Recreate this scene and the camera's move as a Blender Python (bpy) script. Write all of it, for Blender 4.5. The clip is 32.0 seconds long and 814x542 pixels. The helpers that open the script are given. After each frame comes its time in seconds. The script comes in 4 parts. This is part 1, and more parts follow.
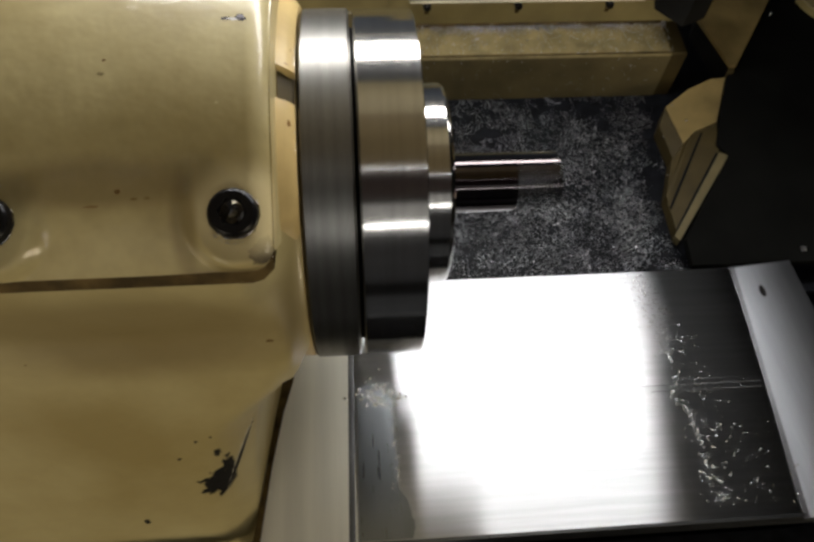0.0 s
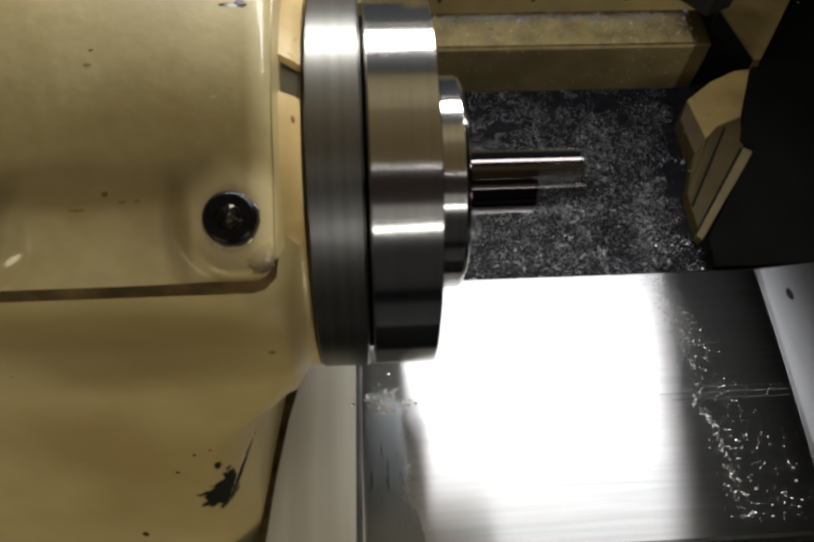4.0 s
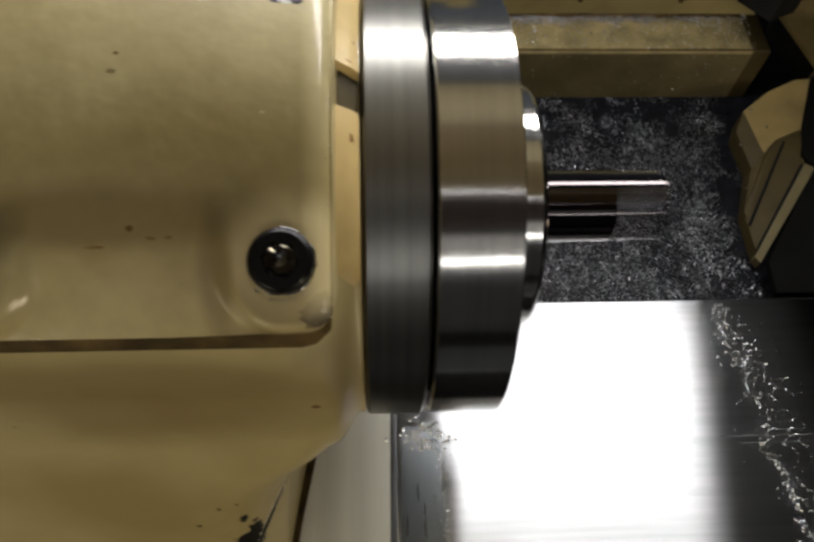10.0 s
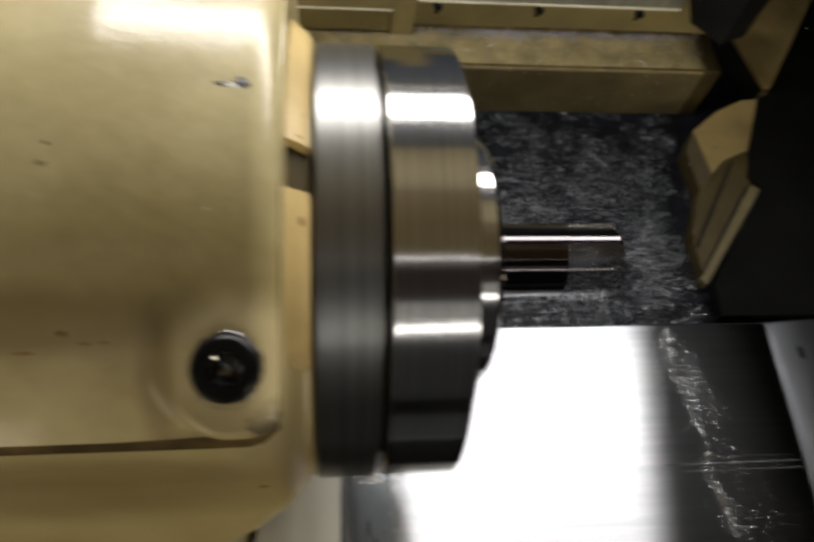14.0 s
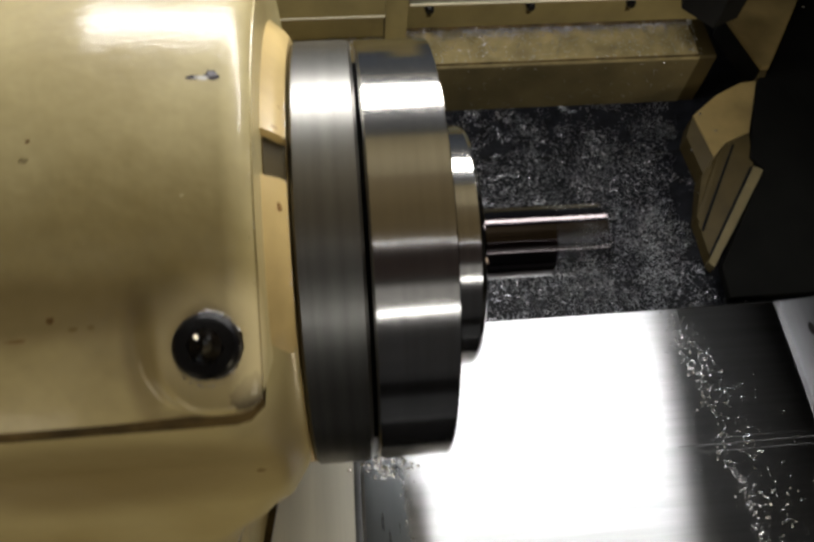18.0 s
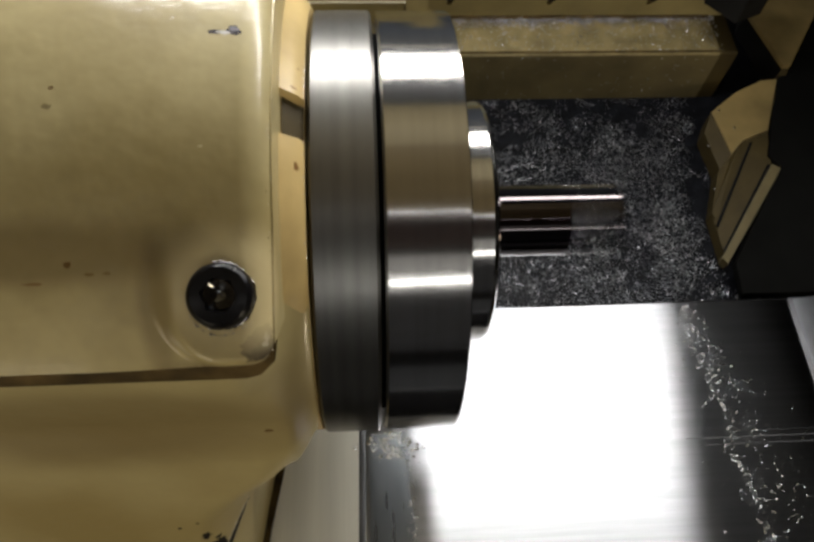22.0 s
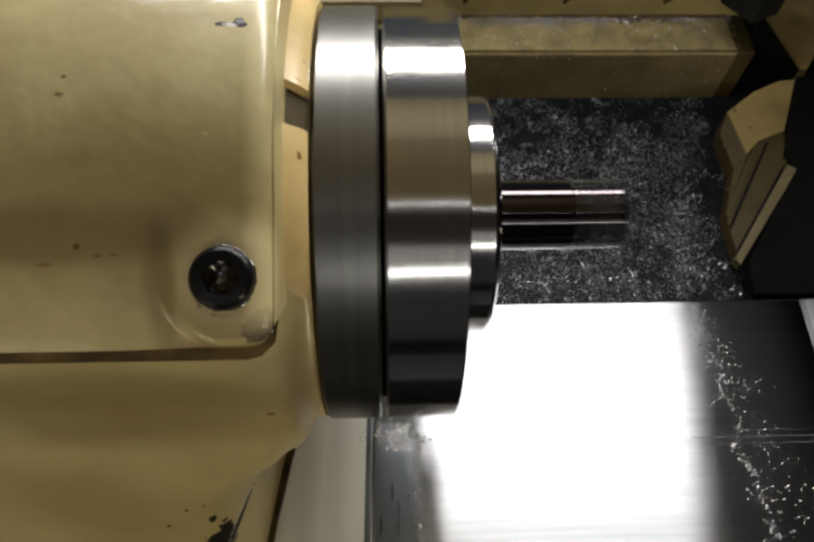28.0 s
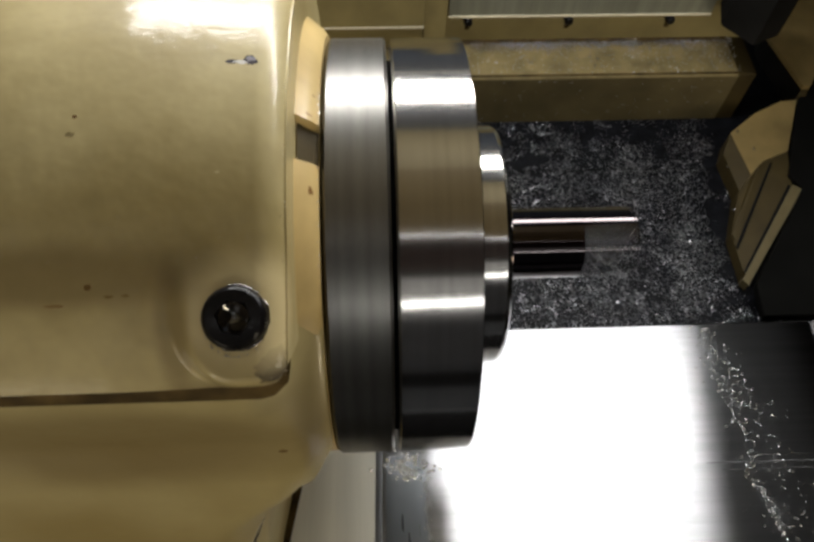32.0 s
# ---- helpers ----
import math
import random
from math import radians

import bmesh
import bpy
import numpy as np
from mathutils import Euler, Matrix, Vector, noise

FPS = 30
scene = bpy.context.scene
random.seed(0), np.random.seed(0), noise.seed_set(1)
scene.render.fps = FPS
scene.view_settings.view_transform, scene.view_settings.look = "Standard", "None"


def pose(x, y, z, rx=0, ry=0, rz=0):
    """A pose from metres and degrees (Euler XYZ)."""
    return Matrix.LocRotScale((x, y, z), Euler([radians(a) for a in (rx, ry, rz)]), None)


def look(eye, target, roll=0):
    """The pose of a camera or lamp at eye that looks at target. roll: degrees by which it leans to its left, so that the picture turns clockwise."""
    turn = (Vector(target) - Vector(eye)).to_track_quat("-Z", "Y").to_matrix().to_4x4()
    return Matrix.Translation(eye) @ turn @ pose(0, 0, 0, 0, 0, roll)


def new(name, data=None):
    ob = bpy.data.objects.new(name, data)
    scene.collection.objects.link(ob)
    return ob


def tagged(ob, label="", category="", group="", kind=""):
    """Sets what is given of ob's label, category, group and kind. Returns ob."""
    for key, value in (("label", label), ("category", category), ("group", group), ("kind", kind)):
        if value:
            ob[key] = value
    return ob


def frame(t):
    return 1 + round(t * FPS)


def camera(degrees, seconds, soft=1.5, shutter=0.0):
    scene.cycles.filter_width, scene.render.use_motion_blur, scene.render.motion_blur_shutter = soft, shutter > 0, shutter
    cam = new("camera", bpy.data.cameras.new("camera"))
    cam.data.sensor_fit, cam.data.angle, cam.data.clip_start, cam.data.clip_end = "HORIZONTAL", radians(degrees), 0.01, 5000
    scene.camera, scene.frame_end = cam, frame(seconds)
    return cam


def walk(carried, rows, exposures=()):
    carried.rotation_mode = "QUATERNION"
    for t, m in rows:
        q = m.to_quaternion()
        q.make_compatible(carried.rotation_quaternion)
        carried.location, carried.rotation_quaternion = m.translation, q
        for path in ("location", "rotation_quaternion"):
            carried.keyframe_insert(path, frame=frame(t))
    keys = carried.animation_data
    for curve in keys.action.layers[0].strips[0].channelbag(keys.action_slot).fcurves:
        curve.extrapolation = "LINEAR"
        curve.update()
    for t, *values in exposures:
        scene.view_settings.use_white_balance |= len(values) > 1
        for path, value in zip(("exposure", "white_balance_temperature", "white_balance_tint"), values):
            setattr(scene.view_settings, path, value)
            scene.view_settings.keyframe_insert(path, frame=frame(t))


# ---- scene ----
U = 0.016  # metres per plan unit; the spindle axis is the x axis, the front face of its nose lies at x = 0
cam = camera(60.2, 32.0, soft=3.0, shutter=2.0)
PATH = [
    (0, -0.0219, -0.1606, 0.2144, 30.00, -2.36, -4.07),
    (0.5, -0.0228, -0.1571, 0.2112, 29.66, -2.30, -4.04),
    (1, -0.0208, -0.1581, 0.2124, 29.95, -1.96, -4.07),
    (1.5, -0.0221, -0.1563, 0.2090, 29.47, -2.19, -4.12),
    (2, -0.0224, -0.1546, 0.2068, 29.59, -1.86, -3.86),
    (2.5, -0.0241, -0.1489, 0.2049, 29.18, -2.14, -3.38),
    (3, -0.0247, -0.1471, 0.2020, 28.95, -2.52, -3.36),
    (3.5, -0.0241, -0.1486, 0.2034, 29.06, -2.25, -3.38),
    (5.5, -0.0141, -0.1491, 0.1989, 29.79, -0.72, -3.34),
    (6, -0.0207, -0.1449, 0.1964, 29.54, -0.64, -2.04),
    (6.5, -0.0187, -0.1422, 0.1975, 29.75, -0.80, -2.27),
    (7, -0.0187, -0.1426, 0.1948, 29.88, -0.74, -2.43),
    (7.5, -0.0167, -0.1428, 0.1970, 30.19, -0.73, -2.29),
    (8, -0.0174, -0.1420, 0.1991, 30.65, -0.90, -2.15),
    (8.5, -0.0162, -0.1399, 0.1935, 30.34, -1.24, -2.58),
    (9, -0.0357, -0.1330, 0.1891, 29.58, -1.04, -2.05),
    (9.5, -0.0321, -0.1261, 0.1825, 28.93, -1.83, -2.12),
    (10, -0.0346, -0.1242, 0.1830, 29.07, -1.91, -1.93),
    (10.5, -0.0378, -0.1231, 0.1852, 28.87, -1.94, -1.76),
    (11, -0.0365, -0.1204, 0.1886, 29.39, -2.04, -2.28),
    (11.5, -0.0374, -0.1206, 0.1955, 29.52, -1.69, -2.58),
    (12, -0.0402, -0.1181, 0.1949, 29.72, -1.72, -2.80),
    (12.5, -0.0418, -0.1112, 0.1917, 28.76, -2.79, -2.58),
    (13, -0.0385, -0.1106, 0.1884, 28.88, -2.42, -3.19),
    (13.5, -0.0370, -0.1085, 0.1917, 28.38, -2.92, -2.74),
    (14, -0.0341, -0.1011, 0.1899, 27.37, -5.56, -3.33),
    (14.5, -0.0250, -0.1011, 0.1829, 28.30, -6.80, -5.00),
    (15, -0.0155, -0.1029, 0.1820, 28.54, -5.35, -6.01),
    (15.5, -0.0176, -0.1041, 0.1780, 28.46, -4.84, -6.09),
    (17.5, -0.0245, -0.1036, 0.1852, 27.35, -2.28, -4.82),
    (18, -0.0248, -0.1108, 0.1909, 28.59, -2.36, -5.29),
    (18.5, -0.0216, -0.1171, 0.1888, 28.83, -2.16, -4.80),
    (19, -0.0211, -0.1207, 0.1883, 28.97, -2.87, -4.53),
    (19.5, -0.0228, -0.1233, 0.1944, 29.33, -1.77, -4.91),
    (20, -0.0220, -0.1262, 0.2027, 29.88, -1.54, -4.05),
    (20.5, -0.0244, -0.1265, 0.2001, 29.48, -2.42, -4.15),
    (21, -0.0220, -0.1260, 0.1959, 29.25, -1.94, -4.20),
    (21.5, -0.0212, -0.1184, 0.1933, 28.84, -1.92, -4.14),
    (22, -0.0256, -0.1181, 0.1877, 28.42, -2.52, -3.10),
    (22.5, -0.0220, -0.1192, 0.1865, 28.43, -2.41, -3.43),
    (23, -0.0198, -0.1204, 0.1878, 28.78, -2.36, -3.80),
    (23.5, -0.0204, -0.1226, 0.1862, 28.64, -2.38, -3.63),
    (24, -0.0183, -0.1217, 0.1895, 28.99, -2.07, -3.73),
    (24.5, -0.0191, -0.1211, 0.1918, 28.50, -1.64, -3.13),
    (26.5, -0.0188, -0.1208, 0.1891, 28.40, -1.46, -2.53),
    (27, -0.0197, -0.1218, 0.1874, 28.62, -1.54, -2.34),
    (27.5, -0.0212, -0.1228, 0.1872, 28.51, -1.50, -2.09),
    (28, -0.0211, -0.1227, 0.1898, 28.45, -1.49, -1.62),
    (28.5, -0.0217, -0.1250, 0.1901, 28.88, -1.44, -1.58),
    (29, -0.0202, -0.1257, 0.1899, 29.06, -1.33, -1.80),
    (29.5, -0.0217, -0.1226, 0.1932, 29.52, -1.48, -1.55),
    (30, -0.0234, -0.1220, 0.1950, 29.71, -1.27, -1.47),
    (30.5, -0.0236, -0.1219, 0.1934, 29.91, -1.07, -1.89),
    (31, -0.0246, -0.1221, 0.1930, 29.82, -1.38, -1.58),
    (31.5, -0.0243, -0.1200, 0.1896, 29.75, -1.50, -1.87),
    (32, -0.0237, -0.1188, 0.1898, 30.07, -1.04, -2.23),
]
walk(cam, [(t, pose(x, y, z, a, b, c)) for t, x, y, z, a, b, c in PATH])

# ---- light ----
scene.view_settings.exposure = 0.0
world = bpy.data.worlds.new("world")
scene.world = world
world.use_nodes = True
world.node_tree.nodes["Background"].inputs[0].default_value = (1.0, 0.98, 0.92, 1)
world.node_tree.nodes["Background"].inputs[1].default_value = 0.4


def area_lamp(name, eye, target, sx, sy, watts, colour):
    data = bpy.data.lights.new(name, "AREA")
    data.shape, data.size, data.size_y, data.energy, data.color = "RECTANGLE", sx * U, sy * U, watts, colour
    ob = new(name, data)
    ob.matrix_world = look([v * U for v in eye], [v * U for v in target])
    return tagged(ob, "area lamp lighting the machine, inferred or added as fill", "lamp", kind="structure")


WORK_EYE, WORK_AIM = (4.65, 10.9, 11.45), (4.65, 0, 1.7)
ROOM_EYE, ROOM_AIM = (11, -62, 35.5), (0, 0, 0)
area_lamp("work_light", WORK_EYE, WORK_AIM, 26, 3.2, 1.86, (1.0, 0.99, 0.97))
# Added fill, aimed up to brighten the unseen ceiling.
area_lamp("ceiling_fill", (4, 10.2, 14.6), (4, -8, 40), 27, 1.0, 0.80, (1.0, 0.985, 0.95))
# Two added warm fills from the front that brighten the headstock; no window stands there.
area_lamp("front_fill_right", (31, -42, -2.8), (-9, -5, -6), 9, 13, 1.75, (1.0, 0.87, 0.62))
area_lamp("front_fill_left", (-30, -42, 0), (-8, -5, -7), 18, 18, 1.48, (1.0, 0.88, 0.66))
# Thin added lamp that draws the bright line reflected in the rings.
area_lamp("edge_light", (0, -15.7, 30.6), (0, -6, 0), 50, 0.14, 0.07, (1.0, 1.0, 1.0))
area_lamp("room_light", ROOM_EYE, ROOM_AIM, 42, 2.0, 0.9, (1.0, 1.0, 0.98))


# ---- materials ----
def material(name, colour, rough=0.5, metal=0.0, shine=0.5, vary=0.15, scale=8.0, bump=0.1, bump_scale=60.0, bump_detail=6, coat=0.0, aniso=0.0, grain=(1, 1, 1), spots=(), tint=None, rough_vary=0.1, soft_tones=(), ripple=0.0):
    """A surface with stains at two scales, fine relief and optional chipped spots at given places (plan units)."""
    m = bpy.data.materials.new(name)
    m.use_nodes = True
    nt = m.node_tree
    n, l = nt.nodes, nt.links
    b = n["Principled BSDF"]
    b.inputs["Metallic"].default_value = metal
    b.inputs["Specular IOR Level"].default_value = shine
    b.inputs["Coat Weight"].default_value = coat
    b.inputs["Coat Roughness"].default_value = 0.09
    tc = n.new("ShaderNodeTexCoord")
    mp = n.new("ShaderNodeMapping")
    mp.inputs["Scale"].default_value = [g / U for g in grain]
    l.new(tc.outputs["Object"], mp.inputs["Vector"])
    big = n.new("ShaderNodeTexNoise")
    big.inputs["Scale"].default_value = scale * 0.05
    big.inputs["Detail"].default_value = 5
    l.new(mp.outputs["Vector"], big.inputs["Vector"])
    fine = n.new("ShaderNodeTexNoise")
    fine.inputs["Scale"].default_value = bump_scale * 0.1
    fine.inputs["Detail"].default_value = bump_detail
    l.new(mp.outputs["Vector"], fine.inputs["Vector"])
    ramp = n.new("ShaderNodeValToRGB")
    dark = [c * (1 - vary) for c in (tint or colour)]
    light = [min(1, c * (1 + vary)) for c in colour]
    ramp.color_ramp.elements[0].position, ramp.color_ramp.elements[0].color = 0.3, (*dark, 1)
    ramp.color_ramp.elements[1].position, ramp.color_ramp.elements[1].color = 0.7, (*light, 1)
    l.new(big.outputs["Fac"], ramp.inputs["Fac"])
    mix = n.new("ShaderNodeMix")
    mix.data_type, mix.blend_type = "RGBA", "MULTIPLY"
    mix.inputs["Factor"].default_value = vary
    l.new(ramp.outputs["Color"], mix.inputs["A"])
    l.new(fine.outputs["Fac"], mix.inputs["B"])
    colour_out = mix.outputs["Result"]
    rr = n.new("ShaderNodeMapRange")
    rr.inputs["To Min"].default_value, rr.inputs["To Max"].default_value = max(0.02, rough - rough_vary), rough + rough_vary
    l.new(fine.outputs["Fac"], rr.inputs["Value"])
    l.new(rr.outputs["Result"], b.inputs["Roughness"])
    bare = None
    for (sx, sy, sz), (ex, ey, ez), size, spot_colour, *lean in spots:
        turn = n.new("ShaderNodeVectorRotate")
        turn.rotation_type = "Y_AXIS"
        turn.inputs["Center"].default_value = (sx * U, sy * U, sz * U)
        turn.inputs["Angle"].default_value = radians(lean[0]) if lean else 0.0
        l.new(tc.outputs["Object"], turn.inputs["Vector"])
        geo = n.new("ShaderNodeMapping")
        geo.vector_type = "POINT"
        geo.inputs["Location"].default_value = (-sx / ex, -sy / ey, -sz / ez)
        geo.inputs["Scale"].default_value = (1 / (U * ex), 1 / (U * ey), 1 / (U * ez))
        l.new(turn.outputs["Vector"], geo.inputs["Vector"])
        ln = n.new("ShaderNodeVectorMath")
        ln.operation = "LENGTH"
        l.new(geo.outputs["Vector"], ln.inputs[0])
        wob = n.new("ShaderNodeTexNoise")
        wob.inputs["Scale"].default_value = 1.7 / ex
        wob.inputs["Detail"].default_value = 3
        sc = n.new("ShaderNodeVectorMath")
        sc.operation = "SCALE"
        sc.inputs["Scale"].default_value = 1 / U
        l.new(tc.outputs["Object"], sc.inputs[0])
        l.new(sc.outputs["Vector"], wob.inputs["Vector"])
        add = n.new("ShaderNodeMath")
        add.operation = "MULTIPLY_ADD"
        add.inputs[1].default_value, add.inputs[2].default_value = 1.8 * size, -0.9 * size
        l.new(wob.outputs["Fac"], add.inputs[0])
        tot = n.new("ShaderNodeMath")
        l.new(ln.outputs["Value"], tot.inputs[0])
        l.new(add.outputs["Value"], tot.inputs[1])
        mr = n.new("ShaderNodeMapRange")
        mr.inputs["From Min"].default_value, mr.inputs["From Max"].default_value = size * 0.9, size * 1.05
        mr.inputs["To Min"].default_value, mr.inputs["To Max"].default_value = 1, 0
        l.new(tot.outputs["Value"], mr.inputs["Value"])
        mx = n.new("ShaderNodeMix")
        mx.data_type = "RGBA"
        l.new(mr.outputs["Result"], mx.inputs["Factor"])
        l.new(colour_out, mx.inputs["A"])
        mx.inputs["B"].default_value = (*spot_colour, 1)
        colour_out = mx.outputs["Result"]
        if bare:
            top = n.new("ShaderNodeMath")
            top.operation = "MAXIMUM"
            l.new(bare, top.inputs[0])
            l.new(mr.outputs["Result"], top.inputs[1])
            bare = top.outputs["Value"]
        else:
            bare = mr.outputs["Result"]
    if bare and coat:  # chipped places have lost their gloss
        dull = n.new("ShaderNodeMapRange")
        dull.inputs["To Min"].default_value, dull.inputs["To Max"].default_value = coat, 0.0
        l.new(bare, dull.inputs["Value"])
        l.new(dull.outputs["Result"], b.inputs["Coat Weight"])
        dull = n.new("ShaderNodeMapRange")
        dull.inputs["To Min"].default_value, dull.inputs["To Max"].default_value = shine, 0.05
        l.new(bare, dull.inputs["Value"])
        l.new(dull.outputs["Result"], b.inputs["Specular IOR Level"])
    for (sx, sy, sz), (ex, ey, ez), depth, tone_colour in soft_tones:  # soft-edged tones: stains, and light or shade put into the colour
        geo = n.new("ShaderNodeMapping")
        geo.vector_type = "POINT"
        geo.inputs["Location"].default_value = (-sx / ex, -sy / ey, -sz / ez)
        geo.inputs["Scale"].default_value = (1 / (U * ex), 1 / (U * ey), 1 / (U * ez))
        l.new(tc.outputs["Object"], geo.inputs["Vector"])
        ln = n.new("ShaderNodeVectorMath")
        ln.operation = "LENGTH"
        l.new(geo.outputs["Vector"], ln.inputs[0])
        add = n.new("ShaderNodeMath")
        add.operation = "MULTIPLY_ADD"
        add.inputs[1].default_value = 0.9
        l.new(big.outputs["Fac"], add.inputs[0])
        l.new(ln.outputs["Value"], add.inputs[2])
        mr = n.new("ShaderNodeMapRange")
        mr.interpolation_type = "SMOOTHSTEP"
        mr.inputs["From Min"].default_value, mr.inputs["From Max"].default_value = 0.95, 1.75
        mr.inputs["To Min"].default_value, mr.inputs["To Max"].default_value = depth, 0
        l.new(add.outputs["Value"], mr.inputs["Value"])
        mx = n.new("ShaderNodeMix")
        mx.data_type = "RGBA"
        l.new(mr.outputs["Result"], mx.inputs["Factor"])
        l.new(colour_out, mx.inputs["A"])
        mx.inputs["B"].default_value = (*tone_colour, 1)
        colour_out = mx.outputs["Result"]
    l.new(colour_out, b.inputs["Base Color"])
    if ripple:
        wave_map = n.new("ShaderNodeMapping")
        wave_map.inputs["Scale"].default_value = (5.0 / U, 17.0 / U, 17.0 / U)
        l.new(tc.outputs["Object"], wave_map.inputs["Vector"])
        wave = n.new("ShaderNodeTexNoise")
        wave.inputs["Scale"].default_value = 1.0
        wave.inputs["Detail"].default_value = 2
        l.new(wave_map.outputs["Vector"], wave.inputs["Vector"])
        wb = n.new("ShaderNodeBump")
        wb.inputs["Strength"].default_value = ripple
        wb.inputs["Distance"].default_value = 0.0003
        l.new(wave.outputs["Fac"], wb.inputs["Height"])
        l.new(wb.outputs["Normal"], b.inputs["Coat Normal"])
    if bump:
        bp = n.new("ShaderNodeBump")
        bp.inputs["Strength"].default_value = bump
        bp.inputs["Distance"].default_value = 0.0006
        l.new(fine.outputs["Fac"], bp.inputs["Height"])
        l.new(bp.outputs["Normal"], b.inputs["Normal"])
    if aniso:
        b.inputs["Anisotropic"].default_value = aniso
        tg = n.new("ShaderNodeTangent")
        tg.direction_type, tg.axis = "RADIAL", "X"
        l.new(tg.outputs["Tangent"], b.inputs["Tangent"])
    return m


STREAK = -22  # lean of the scraped streaks, degrees
BARE = (0.012, 0.011, 0.01)
RUST = (0.10, 0.05, 0.02)
CREAM = (0.36, 0.302, 0.148)
GRIME = (0.32, 0.242, 0.088)
# Brown of real stains and of shade put into the paint.
STAIN_SHADE = (0.12, 0.08, 0.027)
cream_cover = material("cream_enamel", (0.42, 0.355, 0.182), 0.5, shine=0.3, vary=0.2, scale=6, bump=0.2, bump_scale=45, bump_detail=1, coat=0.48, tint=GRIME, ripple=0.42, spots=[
    ((-3.14, -0.38, 5.2), (0.13, 0.11, 0.5), 0.75, (0.05, 0.045, 0.05)), ((-3.36, -0.42, 5.2), (0.12, 0.05, 0.5), 0.75, (0.05, 0.045, 0.05)), ((-3.25, -0.42, 5.2), (0.13, 0.04, 0.5), 0.75, (0.5, 0.48, 0.45)), ((-3.13, -0.36, 5.2), (0.08, 0.06, 0.5), 0.75, (0.2, 0.19, 0.21)),
    ((-5.28, -1.5, 5.2), (0.07, 0.04, 0.5), 0.8, (0.2, 0.16, 0.08)), ((-5.06, -3.2, 4.5), (0.06, 0.05, 0.5), 0.8, RUST),
    ((-2.82, -4.06, 3.82), (0.26, 0.3, 0.20), 0.9, (0.05, 0.04, 0.03)), ((-2.98, -4.10, 3.86), (0.13, 0.12, 0.07), 0.8, (0.09, 0.07, 0.05)), ((-2.76, -4.06, 3.82), (0.07, 0.2, 0.08), 0.75, (0.24, 0.22, 0.19)),
    ((-5.24, -1.27, 5.2), (0.04, 0.03, 0.5), 0.8, RUST), ((-3.49, -1.95, 5.0), (0.04, 0.02, 0.5), 0.8, (0.5, 0.42, 0.25)), ((-4.82, -3.29, 4.23), (0.10, 0.02, 0.5), 0.7, (0.2, 0.14, 0.06)), ((-4.62, -3.28, 4.24), (0.06, 0.02, 0.5), 0.7, (0.2, 0.14, 0.06)), ((-5.5, -3.37, 4.17), (0.2, 0.02, 0.5), 0.6, (0.24, 0.15, 0.07))], soft_tones=[
    # Pad painted lit and boss flanks shaded; cover band part stain, part light falloff.
    ((-3.1, -3.5, 4.1), (0.85, 0.7, 0.7), 0.8, (0.56, 0.46, 0.25)), ((-4.08, -3.75, 3.9), (0.22, 0.9, 0.9), 0.5, STAIN_SHADE), ((-7.83, -3.75, 3.9), (0.22, 0.9, 0.9), 0.5, STAIN_SHADE), ((-5.6, -3.1, 4.4), (1.9, 0.42, 0.42), 0.55, STAIN_SHADE), ((-3.3, -4.25, 3.3), (1.1, 0.22, 0.3), 0.6, STAIN_SHADE), ((-6, -4.35, 3.15), (3.5, 0.2, 0.3), 0.6, STAIN_SHADE)])
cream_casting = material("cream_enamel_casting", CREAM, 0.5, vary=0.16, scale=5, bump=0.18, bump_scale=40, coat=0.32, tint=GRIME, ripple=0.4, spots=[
    ((-3.1, -4.2, 0.9), (0.09, 0.5, 0.05), 0.8, RUST), ((-5.0, -5.6, -4.8), (0.42, 1.5, 0.85), 0.8, BARE), ((-4.72, -5.6, -4.3), (0.20, 1.5, 0.8), 0.7, BARE), ((-4.85, -5.4, -3.4), (0.13, 1.5, 0.25), 0.7, BARE),
    ((-4.36, -5.4, -4.0), (0.10, 1.5, 1.75), 0.75, (0.45, 0.41, 0.33), STREAK), ((-4.32, -5.4, -3.95), (0.075, 1.5, 1.7), 0.75, BARE, STREAK), ((-4.56, -5.4, -4.5), (0.07, 1.5, 1.1), 0.75, BARE, STREAK),
    ((-5.3, -5.5, -4.5), (0.25, 1.5, 0.12), 0.8, BARE), ((-5.35, -5.6, -5.0), (0.22, 1.5, 0.14), 0.8, BARE),
    ((-7.2, -5.9, -6.4), (0.16, 1.2, 0.2), 0.6, BARE), ((-5.7, -5.5, -3.3), (0.09, 1.2, 0.1), 0.6, BARE), ((-5.2, -5.3, -2.6), (0.06, 1.2, 0.1), 0.6, BARE), ((-4.85, -5.3, -2.5), (0.05, 1.2, 0.09), 0.6, BARE), ((-7.8, -5, 0.5), (0.07, 1.2, 0.06), 0.6, RUST)], soft_tones=[
    # First entry darkens below the joint: part stain, part shade in the colour.
    ((-5.5, -4.3, 1.5), (3.6, 1.0, 1.6), 0.55, STAIN_SHADE), ((-2.6, -4.0, 1.6), (0.35, 0.9, 1.4), 0.35, STAIN_SHADE), ((-4.6, -3.0, -7.8), (0.8, 2.0, 1.5), 0.35, STAIN_SHADE)])
